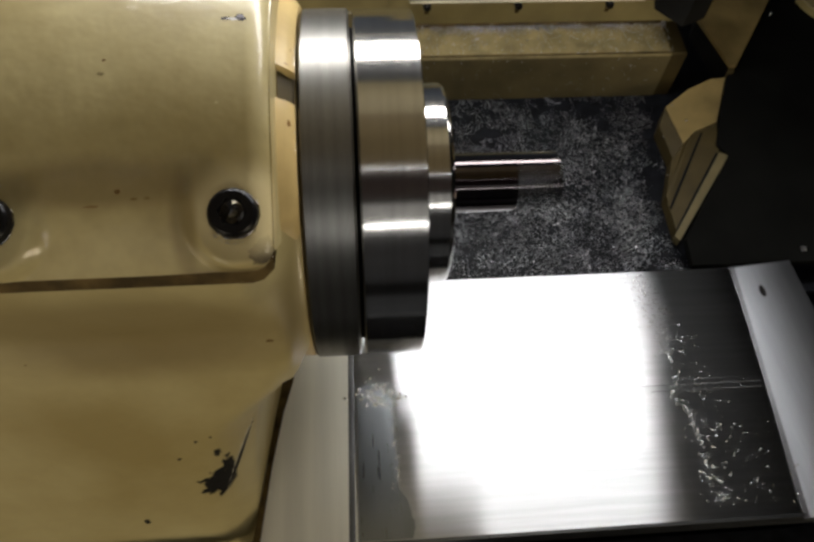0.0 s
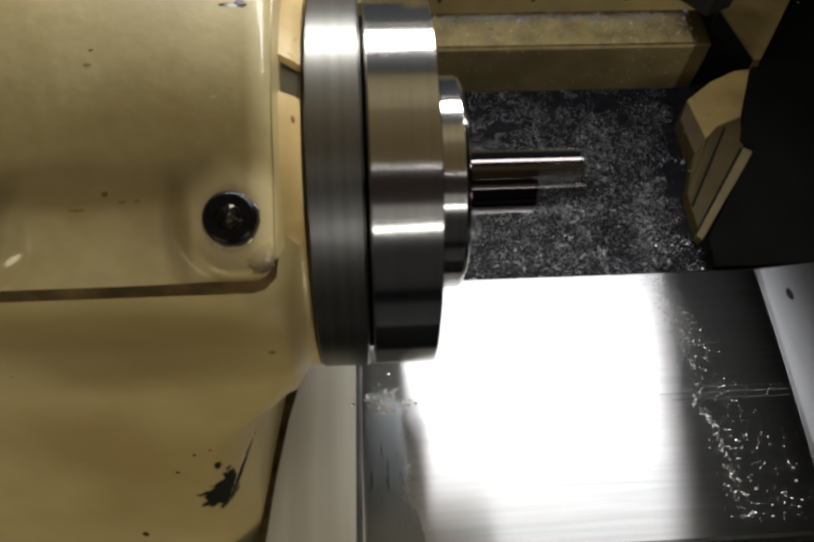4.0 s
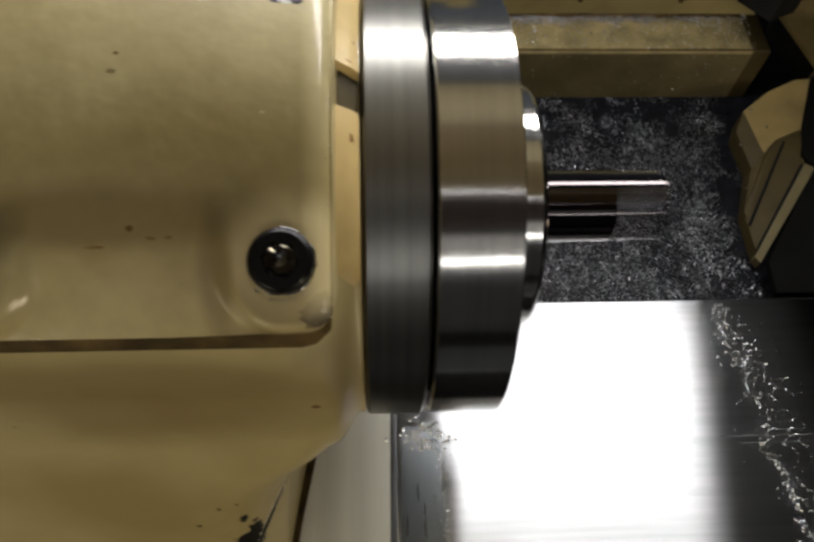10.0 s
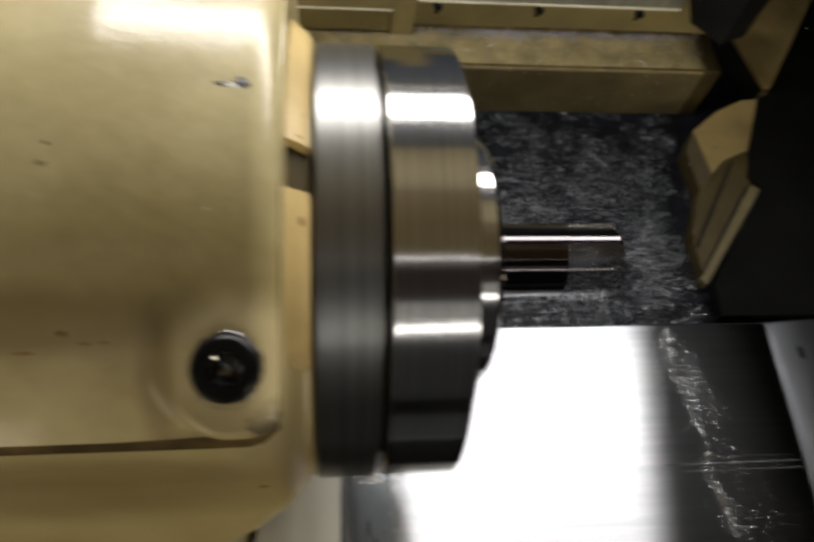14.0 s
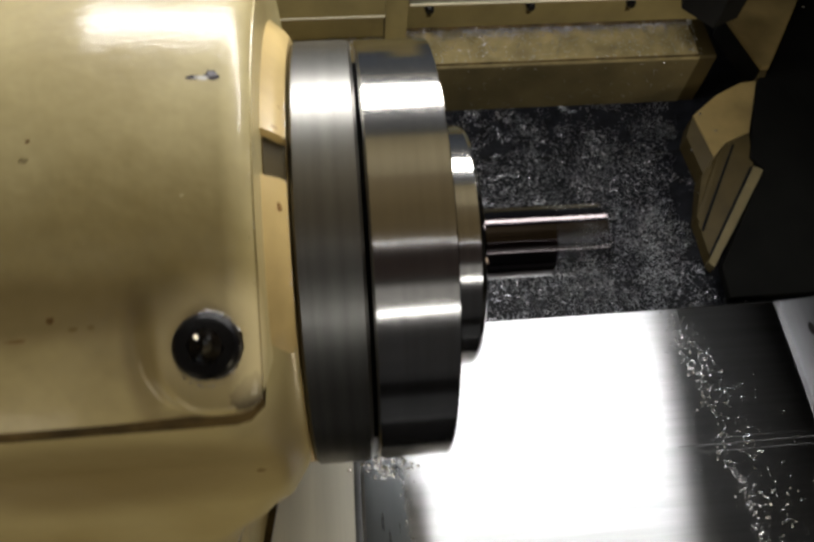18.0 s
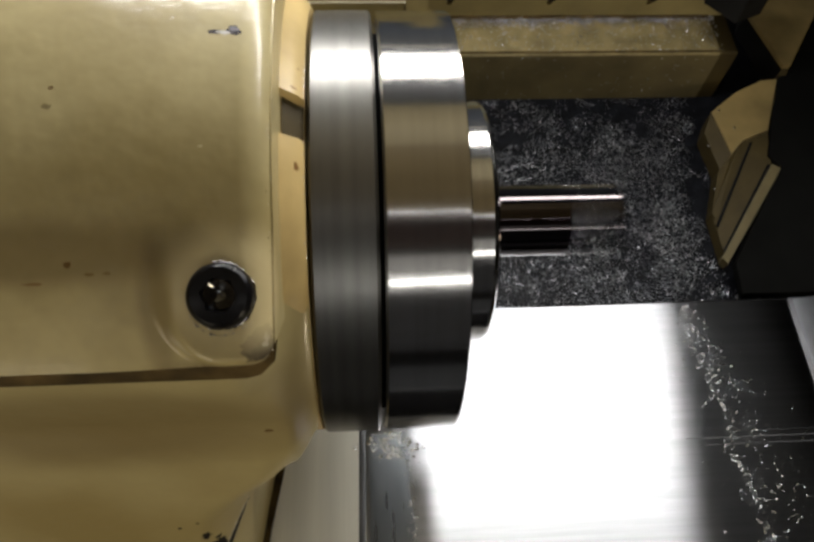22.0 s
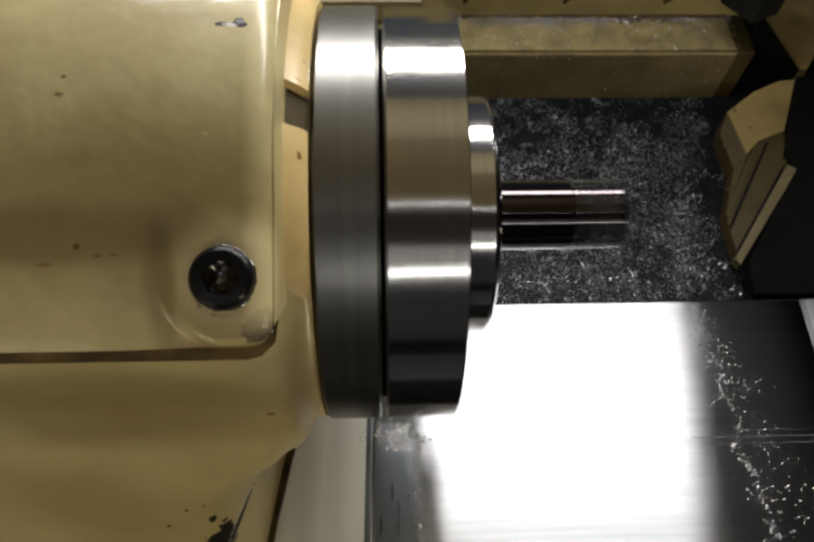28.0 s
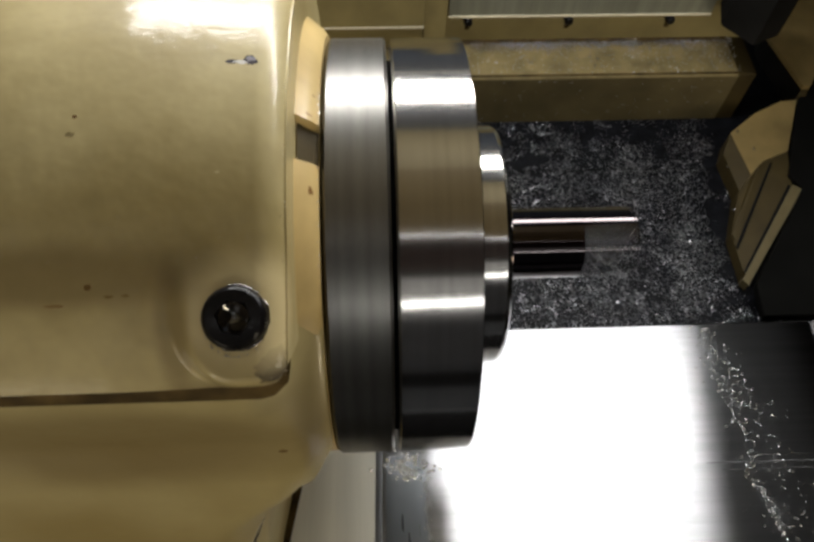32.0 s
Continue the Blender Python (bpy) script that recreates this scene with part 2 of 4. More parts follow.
cream_flange = material("cream_flange_enamel", (0.52, 0.38, 0.16), 0.35, vary=0.18, scale=14, bump=0.15, bump_scale=14, coat=0.3, spots=[
    ((-2.46, -1.47, 3.88), (0.04, 0.08, 0.2), 0.8, (0.2, 0.11, 0.04)), ((-2.5, -0.3, 4.1), (0.06, 0.02, 0.2), 0.8, (0.25, 0.15, 0.06)), ((-2.45, 0.1, 3.9), (0.06, 0.1, 0.3), 0.7, RUST)])
plate_metal = material("scratched_grey_plate", (0.36, 0.37, 0.30), 0.4, 0.6, vary=0.2, scale=8, bump=0.1, bump_scale=30, grain=(6, 1, 0.3))
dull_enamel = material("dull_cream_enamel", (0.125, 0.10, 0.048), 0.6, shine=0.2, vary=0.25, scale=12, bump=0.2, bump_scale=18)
# Lit and shaded copies of the bracket paint; the shade is in the colour.
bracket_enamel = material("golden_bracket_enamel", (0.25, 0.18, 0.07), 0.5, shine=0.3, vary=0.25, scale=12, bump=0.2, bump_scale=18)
shaded_enamel = material("shade_brown_enamel", (0.05, 0.036, 0.012), 0.65, shine=0.2, vary=0.3, scale=12, bump=0.25, bump_scale=18)
cream_bed = material("cream_bed_enamel", (0.285, 0.23, 0.10), 0.45, vary=0.22, scale=10, bump=0.2, bump_scale=18)
groove_dirt = material("oily_dirt", (0.085, 0.056, 0.02), 0.7, shine=0.1, vary=0.55, scale=30, bump=0.4, bump_scale=30)
satin_steel = material("satin_turned_steel", (0.18, 0.174, 0.16), 0.29, 1.0, vary=0.2, scale=10, bump=0.05, bump_scale=60, grain=(14, 0.6, 0.6), aniso=0.5, rough_vary=0.08)
bright_steel = material("polished_turned_steel", (0.46, 0.445, 0.425), 0.13, 1.0, vary=0.22, scale=10, bump=0.025, bump_scale=60, grain=(16, 0.6, 0.6), rough_vary=0.07)
bar_steel = material("dark_ground_bar", (0.05, 0.043, 0.044), 0.03, 1.0, vary=0.08, scale=20, bump=0.003, bump_scale=40, grain=(6, 1, 1), rough_vary=0.01)
flat_steel = material("milled_flat", (0.017, 0.0165, 0.018), 0.4, 1.0, vary=0.05, scale=20, bump=0.04, bump_scale=60, rough_vary=0.05)
pale_paint = material("pale_wear_glint_paint", (0.72, 0.66, 0.5), 0.4, vary=0.15)
dark_gap = material("black_gap", (0.008, 0.008, 0.008), 0.8, shine=0.05, vary=0.2)
sheet_steel = material("brushed_sheet_steel", (0.48, 0.49, 0.505), 0.31, 1.0, vary=0.10, scale=16, bump=0.02, bump_scale=40, grain=(0.25, 8, 1), rough_vary=0.05)
worn_steel = material("worn_plate_edge", (0.07, 0.07, 0.074), 0.4, 1.0, vary=0.15, scale=10, bump=0.05, bump_scale=40)
def brushed(m, rough, stretch, haze=0.0):
    """Turns a material into metal brushed along x, with a highlight drawn out across the brushing; haze is the share of a second, wider highlight."""
    n, l = m.node_tree.nodes, m.node_tree.links
    old = n["Principled BSDF"]
    tg = n.new("ShaderNodeCombineXYZ")
    tg.inputs[0].default_value = 1.0
    grain = old.inputs["Roughness"].links[0].from_node.inputs["Value"].links[0].from_socket
    lobes = []
    for mean, spread, swing in ((rough, stretch, 0.006), (0.46, 0.5, 0.05)):
        b = n.new("ShaderNodeBsdfAnisotropic")
        b.distribution = "BECKMANN"
        b.inputs["Anisotropy"].default_value = spread
        for name, source in (("Color", "Base Color"), ("Normal", "Normal")):
            l.new(old.inputs[source].links[0].from_socket, b.inputs[name])
        l.new(tg.outputs["Vector"], b.inputs["Tangent"])
        fine = n.new("ShaderNodeMapRange")
        fine.inputs["To Min"].default_value, fine.inputs["To Max"].default_value = mean - swing, mean + swing
        l.new(grain, fine.inputs["Value"])
        l.new(fine.outputs["Result"], b.inputs["Roughness"])
        lobes.append(b.outputs["BSDF"])
    mix = n.new("ShaderNodeMixShader")
    mix.inputs["Fac"].default_value = haze
    l.new(lobes[0], mix.inputs[1])
    l.new(lobes[1], mix.inputs[2])
    l.new(mix.outputs["Shader"], n["Material Output"].inputs["Surface"])


brushed(sheet_steel, 0.28, 0.745, 0.065)
drop_steel = material("shining_oil", (0.85, 0.86, 0.88), 0.18, 1.0, vary=0.1, scale=20, bump=0.0, rough_vary=0.02)
film_steel = material("oil_wet_steel", (0.23, 0.245, 0.26), 0.3, 1.0, vary=0.12, scale=8, bump=0.04, bump_scale=30, grain=(3, 0.3, 1))
leaf_steel = material("dull_leaf_steel", (0.80, 0.78, 0.69), 0.4, 0.3, vary=0.08, scale=6, bump=0.03, bump_scale=40, grain=(6, 0.2, 1), rough_vary=0.08)
edge_steel = material("dark_rolled_edge", (0.13, 0.132, 0.138), 0.5, 0.6, vary=0.2, scale=10, bump=0.1)
lip_steel = material("grey_lip_steel", (0.12, 0.123, 0.128), 0.3, 1.0, vary=0.12, scale=10, bump=0.03, bump_scale=40, grain=(4, 0.3, 1), rough_vary=0.06)
panel_steel = material("grey_slide_steel", (0.165, 0.17, 0.182), 0.3, 1.0, vary=0.08, scale=10, bump=0.03, bump_scale=40, grain=(4, 0.3, 1), rough_vary=0.06)
brushed(panel_steel, 0.34, 0.6, 0.15)
oil_floor = material("oily_black_pan", (0.007, 0.0075, 0.010), 0.45, shine=0.1, vary=0.6, scale=40, bump=0.7, bump_scale=60)
black_paint = material("black_oxide", (0.012, 0.0115, 0.011), 0.8, shine=0.05, vary=0.3, scale=10, bump=0.05)
oil_gloss = material("black_oil", (0.02, 0.016, 0.012), 0.04, shine=1.0, vary=0.3, scale=30, bump=0.0, coat=1.0, rough_vary=0.02)
block_black = material("dull_black_block", (0.005, 0.005, 0.0045), 0.85, shine=0.03, vary=0.3, scale=10, bump=0.05)
bolt_black = material("black_oxide_screw", (0.006, 0.0055, 0.006), 0.3, 0.0, shine=0.1, vary=0.3, scale=30, bump=0.6, bump_scale=60, coat=0.07)
trail_metal = material("bright_cover_chips", (0.8, 0.8, 0.82), 0.3, 1.0, vary=0.15, scale=30, bump=0.0)
chip_metal = material("bright_chips", (0.40, 0.405, 0.43), 0.34, 1.0, vary=0.2, scale=30, bump=0.0)
dark_panel_blue = material("dark_blue_panel", (0.07, 0.09, 0.13), 0.3, vary=0.2, scale=3, bump=0.0)
trim_paint = material("white_trim_paint", (0.8, 0.79, 0.75), 0.4, vary=0.05, scale=3, bump=0.02)
brown_paint = material("red_brown_paint", (0.16, 0.09, 0.075), 0.5, vary=0.15, scale=3, bump=0.02)
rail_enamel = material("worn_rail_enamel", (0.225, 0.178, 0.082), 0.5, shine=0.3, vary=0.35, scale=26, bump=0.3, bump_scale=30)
# For an unseen strip, added to give the collet its red reflected line.
strip_red = material("red_reflection_strip", (0.5, 0.05, 0.03), 0.6, vary=0.15, scale=6, bump=0.02)
blue_paint = material("dark_blue_grey_paint", (0.20, 0.215, 0.25), 0.5, vary=0.15, scale=3, bump=0.02)
# Darker copy of wall_paint; the front ceiling's shade is in the colour.
shaded_ceiling = material("shaded_ceiling_paint", (0.30, 0.235, 0.125), 0.5, vary=0.15, scale=3, bump=0.05)
apron_paint = material("grey_apron_paint", (0.045, 0.053, 0.07), 0.5, vary=0.15, scale=3, bump=0.05)
wall_paint = material("enclosure_paint", (0.45, 0.38, 0.22), 0.5, vary=0.15, scale=3, bump=0.05)


# ---- mesh helpers ----
def to_object(name, verts, faces, mat, parent=None, label="", sharp=35, smooth=True):
    me = bpy.data.meshes.new(name)
    me.from_pydata([tuple(c * U for c in v) for v in verts], [], faces)
    bm = bmesh.new()
    bm.from_mesh(me)
    bmesh.ops.remove_doubles(bm, verts=bm.verts, dist=1e-6)
    bmesh.ops.recalc_face_normals(bm, faces=bm.faces)
    for f in bm.faces:
        f.smooth = smooth
    for e in bm.edges:
        if len(e.link_faces) == 2 and e.calc_face_angle(0) > radians(sharp):
            e.smooth = False
    bm.to_mesh(me)
    bm.free()
    me.materials.append(mat)
    ob = new(name, me)
    if parent:
        ob.parent = parent
    if label:
        ob["label"] = label
    return ob


def thing(name, label, category, kind="", group="", at=(0, 0, 0)):
    ob = tagged(new(name), label, category, group, kind)
    ob.location = [c * U for c in at]
    ob.empty_display_size = 0.02
    return ob


def turned(name, profile, mat, parent, label="", n=128, sharp=12):
    """A solid of revolution round the x axis from (x, r) pairs."""
    verts, faces = [], []
    k = len(profile)
    for i in range(n):
        a = 2 * math.pi * i / n
        verts += [(x, r * math.cos(a), r * math.sin(a)) for x, r in profile]
    for i in range(n):
        j = (i + 1) % n
        for s in range(k - 1):
            faces.append((i * k + s, i * k + s + 1, j * k + s + 1, j * k + s))
    return to_object(name, verts, faces, mat, parent, label, sharp)


def prism(name, outline, z0, z1, mat, parent=None, label="", bevel=0.0):
    """An upright prism over an xy outline, with its top edge bevelled."""
    k = len(outline)
    cx, cy = sum(p[0] for p in outline) / k, sum(p[1] for p in outline) / k
    rings = [(z0, 0.0), (z1 - bevel, 0.0), (z1, bevel)] if bevel else [(z0, 0.0), (z1, 0.0)]
    verts = []
    for z, inset in rings:
        for x, y in outline:
            d = math.hypot(x - cx, y - cy)
            s = 1 - inset / d
            verts.append((cx + (x - cx) * s, cy + (y - cy) * s, z))
    faces = [tuple(range(k)), tuple(range(len(verts) - k, len(verts)))]
    for r in range(len(rings) - 1):
        for i in range(k):
            j = (i + 1) % k
            faces.append((r * k + i, r * k + j, (r + 1) * k + j, (r + 1) * k + i))
    return to_object(name, verts, faces, mat, parent, label, 20, False)


def slab(name, x0, x1, y0, y1, z0, z1, mat, parent=None, label="", bevel=0.03):
    return prism(name, [(x0, y0), (x1, y0), (x1, y1), (x0, y1)], z0, z1, mat, parent, label, bevel)


def bar_along_x(name, x0, x1, section, mat, parent=None, label=""):
    """A straight bar along x over a yz section."""
    k = len(section)
    verts = [(x, y, z) for x in (x0, x1) for y, z in section]
    faces = [tuple(range(k)), tuple(range(k, 2 * k))] + [(i, (i + 1) % k, k + (i + 1) % k, k + i) for i in range(k)]
    return to_object(name, verts, faces, mat, parent, label, 20, False)


def smooth_step(a, b, v):
    t = min(1.0, max(0.0, (v - a) / (b - a)))
    return t * t * (3 - 2 * t)


def sloped(name, corners, base, mat, parent, label=""):
    """A block with a flat base and a top of given corner heights."""
    k = len(corners)
    verts = [(x, y, base) for x, y, z in corners] + list(corners)
    faces = [tuple(range(k)), tuple(range(k, 2 * k))] + [(i, (i + 1) % k, k + (i + 1) % k, k + i) for i in range(k)]
    return to_object(name, verts, faces, mat, parent, label, 15, False)


ZS, ZF = -8.4, -10.5  # sheet and pan heights


def arch(y):
    """Height of the way cover's bow between its rear and front edges, set so reflections fit the camera's view."""
    q = min(1.0, max(0.0, (y + 6.84) / 8.86))
    return 0.136 * 4 * q * (1 - q)


def bowed(name, left, right, lift, mat, parent, label, n=28):
    """A thin bowed sheet between two straight sides, each given by its x at the rear and at the front."""
    verts = []
    for i in range(n + 1):
        q = i / n
        y = 2.02 - 8.86 * q
        for x in (left[0] + (left[1] - left[0]) * q, right[0] + (right[1] - right[0]) * q):
            verts += [(x, y, ZS + lift + arch(y)), (x, y, ZS - 0.12 + arch(y))]
    faces = [(0, 1, 3, 2), (4 * n, 4 * n + 1, 4 * n + 3, 4 * n + 2)]
    for i in range(n):
        a, b = 4 * i, 4 * i + 4
        faces += [(a, a + 2, b + 2, b), (a + 1, a + 3, b + 3, b + 1), (a, a + 1, b + 1, b), (a + 2, a + 3, b + 3, b + 2)]
    return to_object(name, verts, faces, mat, parent, label, 30)


# ---- headstock ----
BOLT_DIR = math.atan2(4.21, -3.59) + 0.016  # direction of the screws round the axis
PAD_DIR = BOLT_DIR - 0.28  # normal of the flat pads
BOLTS = [(-3.27, 5.27), (-7.02, 5.27)]


def cover_radius(a, x):
    """Outer radius of the cover at the angle a round the axis and at x: a barrel, rounded at its end, with flat-topped bolt bosses."""
    r = 5.38 - 0.10 * smooth_step(-5.0, -2.6, x)
    for bx, d in BOLTS:
        s = (a - BOLT_DIR) * 5.3
        if -1.2 < s < 1.3 and abs(x - bx) < 1.4:
            flat = d / math.cos(a - PAD_DIR)
            across = 0.35 * (x - bx) if x > bx > -5 else x - bx
            if s < 0:
                inside = (1 - smooth_step(0.56, 0.90, abs(across))) * smooth_step(-1.15, -0.4, s)
            else:
                inside = 1 - smooth_step(0.56, 0.90, math.hypot(across, s * 0.93))
            r += (flat - r) * inside
    u = min(0.93, max(0.0, (x + 3.06) / 0.38))
    return r - 0.38 * (1 - math.sqrt(1 - u * u))


def headstock():
    head = thing("headstock", "cream enamelled cast iron headstock with oily chipped paint", "lathe headstock")
    n_x, n_a = 240, 380
    a0, a1 = radians(-20), math.atan2(3.341, -4.145)
    xs = [-14 + 5.5 * i / 20 for i in range(20)] + [-8.5 + 5.82 * i / (n_x - 20) for i in range(n_x - 20)] + [-2.68]
    verts = []
    for x in xs:
        low_a = a1 - 0.075 * smooth_step(-3.1, -2.6, x) ** 2
        for j in range(n_a + 1):
            a = a0 + (low_a - a0) * j / n_a
            r = cover_radius(a, x)
            verts.append((x, r * math.cos(a), r * math.sin(a)))
    k = n_a + 1
    faces = [(i * k + j, (i + 1) * k + j, (i + 1) * k + j + 1, i * k + j + 1) for i in range(n_x) for j in range(n_a)]
    base = len(verts)
    for j in range(k):  # end wall down to the flange
        a = a0 + (a1 - a0) * j / n_a
        verts.append((-2.68, 3.6 * math.cos(a), 3.6 * math.sin(a)))
    faces += [(n_x * k + j, base + j, base + j + 1, n_x * k + j + 1) for j in range(n_a)]
    low = len(verts)
    for i, x in enumerate(xs):  # underside of the cover along the joint
        low_a = a1 - 0.075 * smooth_step(-3.1, -2.6, x) ** 2
        verts.append((x, 4.0 * math.cos(low_a), 4.0 * math.sin(low_a)))
    faces += [(i * k + n_a, (i + 1) * k + n_a, low + i + 1, low + i) for i in range(n_x)]
    to_object("cover", verts, faces, cream_cover, head, "glossy cream cover over the spindle bearing", 40)
    joint = []
    gx = [-14 + 11.27 * i / 60 for i in range(61)]
    for x in gx:
        lift = 0.30 * smooth_step(-3.15, -2.62, x) ** 2
        joint += [(x, y + 0.7 * lift, z + lift) for y, z in ((-3.65, 3.62), (-4.01, 3.40), (-4.10, 3.28), (-4.214, 3.055 - 0.3 * lift), (-3.6, 2.8))]
    faces = [(i * 5 + k, i * 5 + k + 1, i * 5 + k + 6, i * 5 + k + 5) for i in range(60) for k in range(4)]
    to_object("joint_groove", joint, faces, groove_dirt, head, "dark oily dirt in the joint groove", 50)
    # Black strip that draws the shadow under the cover's lip.
    gap = [(x, y, z) for x in gx[:-3] for y, z in ((-4.09, 3.41), (-4.115, 3.35), (-4.05, 3.34))]
    to_object("lip_shadow", gap, [(i * 3 + k, i * 3 + k + 1, i * 3 + k + 4, i * 3 + k + 3) for i in range(len(gx) - 4) for k in range(2)], dark_gap, head, "black strip drawn as the shadow under the cover edge", 50)
    # Liner that puts the notch's shade into its colour.
    liner = [(x, r * math.cos(a), r * math.sin(a)) for a in [radians(95.9 + 0.84 * i) for i in range(11)] for x, r in ((-2.66, 4.14), (-2.37, 3.85))]
    to_object("notch_floor", liner, [(i * 2, i * 2 + 1, i * 2 + 3, i * 2 + 2) for i in range(10)], shaded_enamel, head, "floor of the notch, painted dark as in shade", 60)
    # lower casting: front face leaning out downwards, rounded off to the side wall under the spindle nose
    edge = [(3.2, -2.38), (0.4, -2.38), (-0.1, -2.43), (-0.5, -2.59), (-1.03, -2.87), (-1.54, -3.18), (-2.1, -3.5), (-2.66, -3.76), (-3.3, -3.94), (-4.0, -4.06), (-5.75, -4.27), (-7.66, -4.47), (-9.4, -4.6), (-12, -4.8)]
    def edge_x(z):
        for (za, xa), (zb, xb) in zip(edge, edge[1:]):
            if z >= zb:
                return xa + (xb - xa) * (za - z) / (za - zb)
        return edge[-1][1]
    away = [11, 8, 6, 4.5, 3.5, 2.8, 2.2, 1.8, 1.5, 1.3, 1.1, 0.95, 0.8, 0.65, 0.5, 0.4, 0.3, 0.2, 0.1, 0.04, 0.0]
    rows, verts = 60, []
    for j in range(rows + 1):
        z = 3.07 - 14.4 * j / rows
        xe = edge_x(z)
        for d in away:
            x = xe - d
            y = -4.22 - 0.24 * max(0.0, 1.2 - z)
            low = (1 - smooth_step(-3.2, 0.6, z)) * smooth_step(-9.2, -6.2, z)
            y += (0.2 + 0.3 * smooth_step(-9.2, -6.2, z) + 0.45 * low) * max(0.0, 1 - d / (0.75 + 0.85 * low)) ** 2.2 * (1 - smooth_step(-2.5, 1.0, z))
            neck = smooth_step(-3.35, -2.75, x) * smooth_step(-2.6, -1.0, z)
            size = 4.45 - 0.45 * smooth_step(-2.9, -2.36, x)
            barrel = -math.sqrt(max(0.2, size ** 2 - z * z))
            verts.append((x, y * (1 - neck) + max(y, barrel) * neck, z))
        last = verts[-1][1]
        for y in (last + 0.06, -3.2, -2.2, -0.5, 2.0):
            y = max(y, verts[-1][1] + 0.02)
            verts.append((xe + 0.01 + 0.15 * (y - last) * (1 - smooth_step(-2.2, -0.4, z)), y, z))
    k = len(away) + 5
    faces = [(j * k + i, j * k + i + 1, (j + 1) * k + i + 1, (j + 1) * k + i) for j in range(rows) for i in range(k - 1)]
    to_object("lower_casting", verts, faces, cream_casting, head, "cream headstock base with a large black paint chip", 60)
    foot = [(-4.6, -6.8), (-4.39, -6.8), (-4.10, -4.5), (-3.80, -2.8), (-3.50, -1.6), (-3.9, -1.6), (-4.25, -4.5)]
    sloped("foot_strip", [(x, y, ZS + 0.105 * (2.02 - y) + 0.10 + arch(y)) for x, y in foot], ZS - 0.1, groove_dirt, head, "dark strip at the foot of the casting")
    # bearing flange behind the spindle nose, with a square notch
    n, verts, faces = 720, [], []
    prof = [(-2.8, 3.3), (-2.8, 4.45), (-2.66, 4.3), (-2.54, 4.2), (-2.44, 4.12), (-2.36, 4.0), (-2.36, 3.3)]
    for i in range(n):
        a = 2 * math.pi * i / n
        deg = math.degrees(a)
        cut = 0.2 if 95.6 < deg < 104.6 else 0.0
        fade = 1 - smooth_step(134, 148, deg)
        for x, r in prof:
            q = min(r, 3.9 + (r - 3.9) * fade) if r > 3.9 else r
            q -= cut if r > 3.9 else 0.0
            verts.append((x, q * math.cos(a), q * math.sin(a)))
    k = len(prof)
    faces = [(i * k + s, i * k + s + 1, (i + 1) % n * k + s + 1, (i + 1) % n * k + s) for i in range(n) for s in range(k - 1)]
    to_object("bearing_flange", verts, faces, cream_flange, head, "yellowed bearing flange with a square notch", 30)
    turned("neck", [(-7, 4.02), (-2.72, 4.02), (-2.72, 3.3)], cream_casting, head, "cream underside of the bearing neck")
    # cap screws
    up = Vector((0, math.cos(PAD_DIR), math.sin(PAD_DIR)))
    for bx, d in BOLTS:
        screw = cap_screw(head)
        turn = up.to_track_quat("Z", "Y").to_matrix().to_4x4()
        seat = d / math.cos(BOLT_DIR - PAD_DIR) - 0.24
        screw.matrix_basis = Matrix.Translation(Vector((bx, math.cos(BOLT_DIR) * seat, math.sin(BOLT_DIR) * seat)) * U) @ turn @ pose(0, 0, 0, 0, 0, 20)
    return head


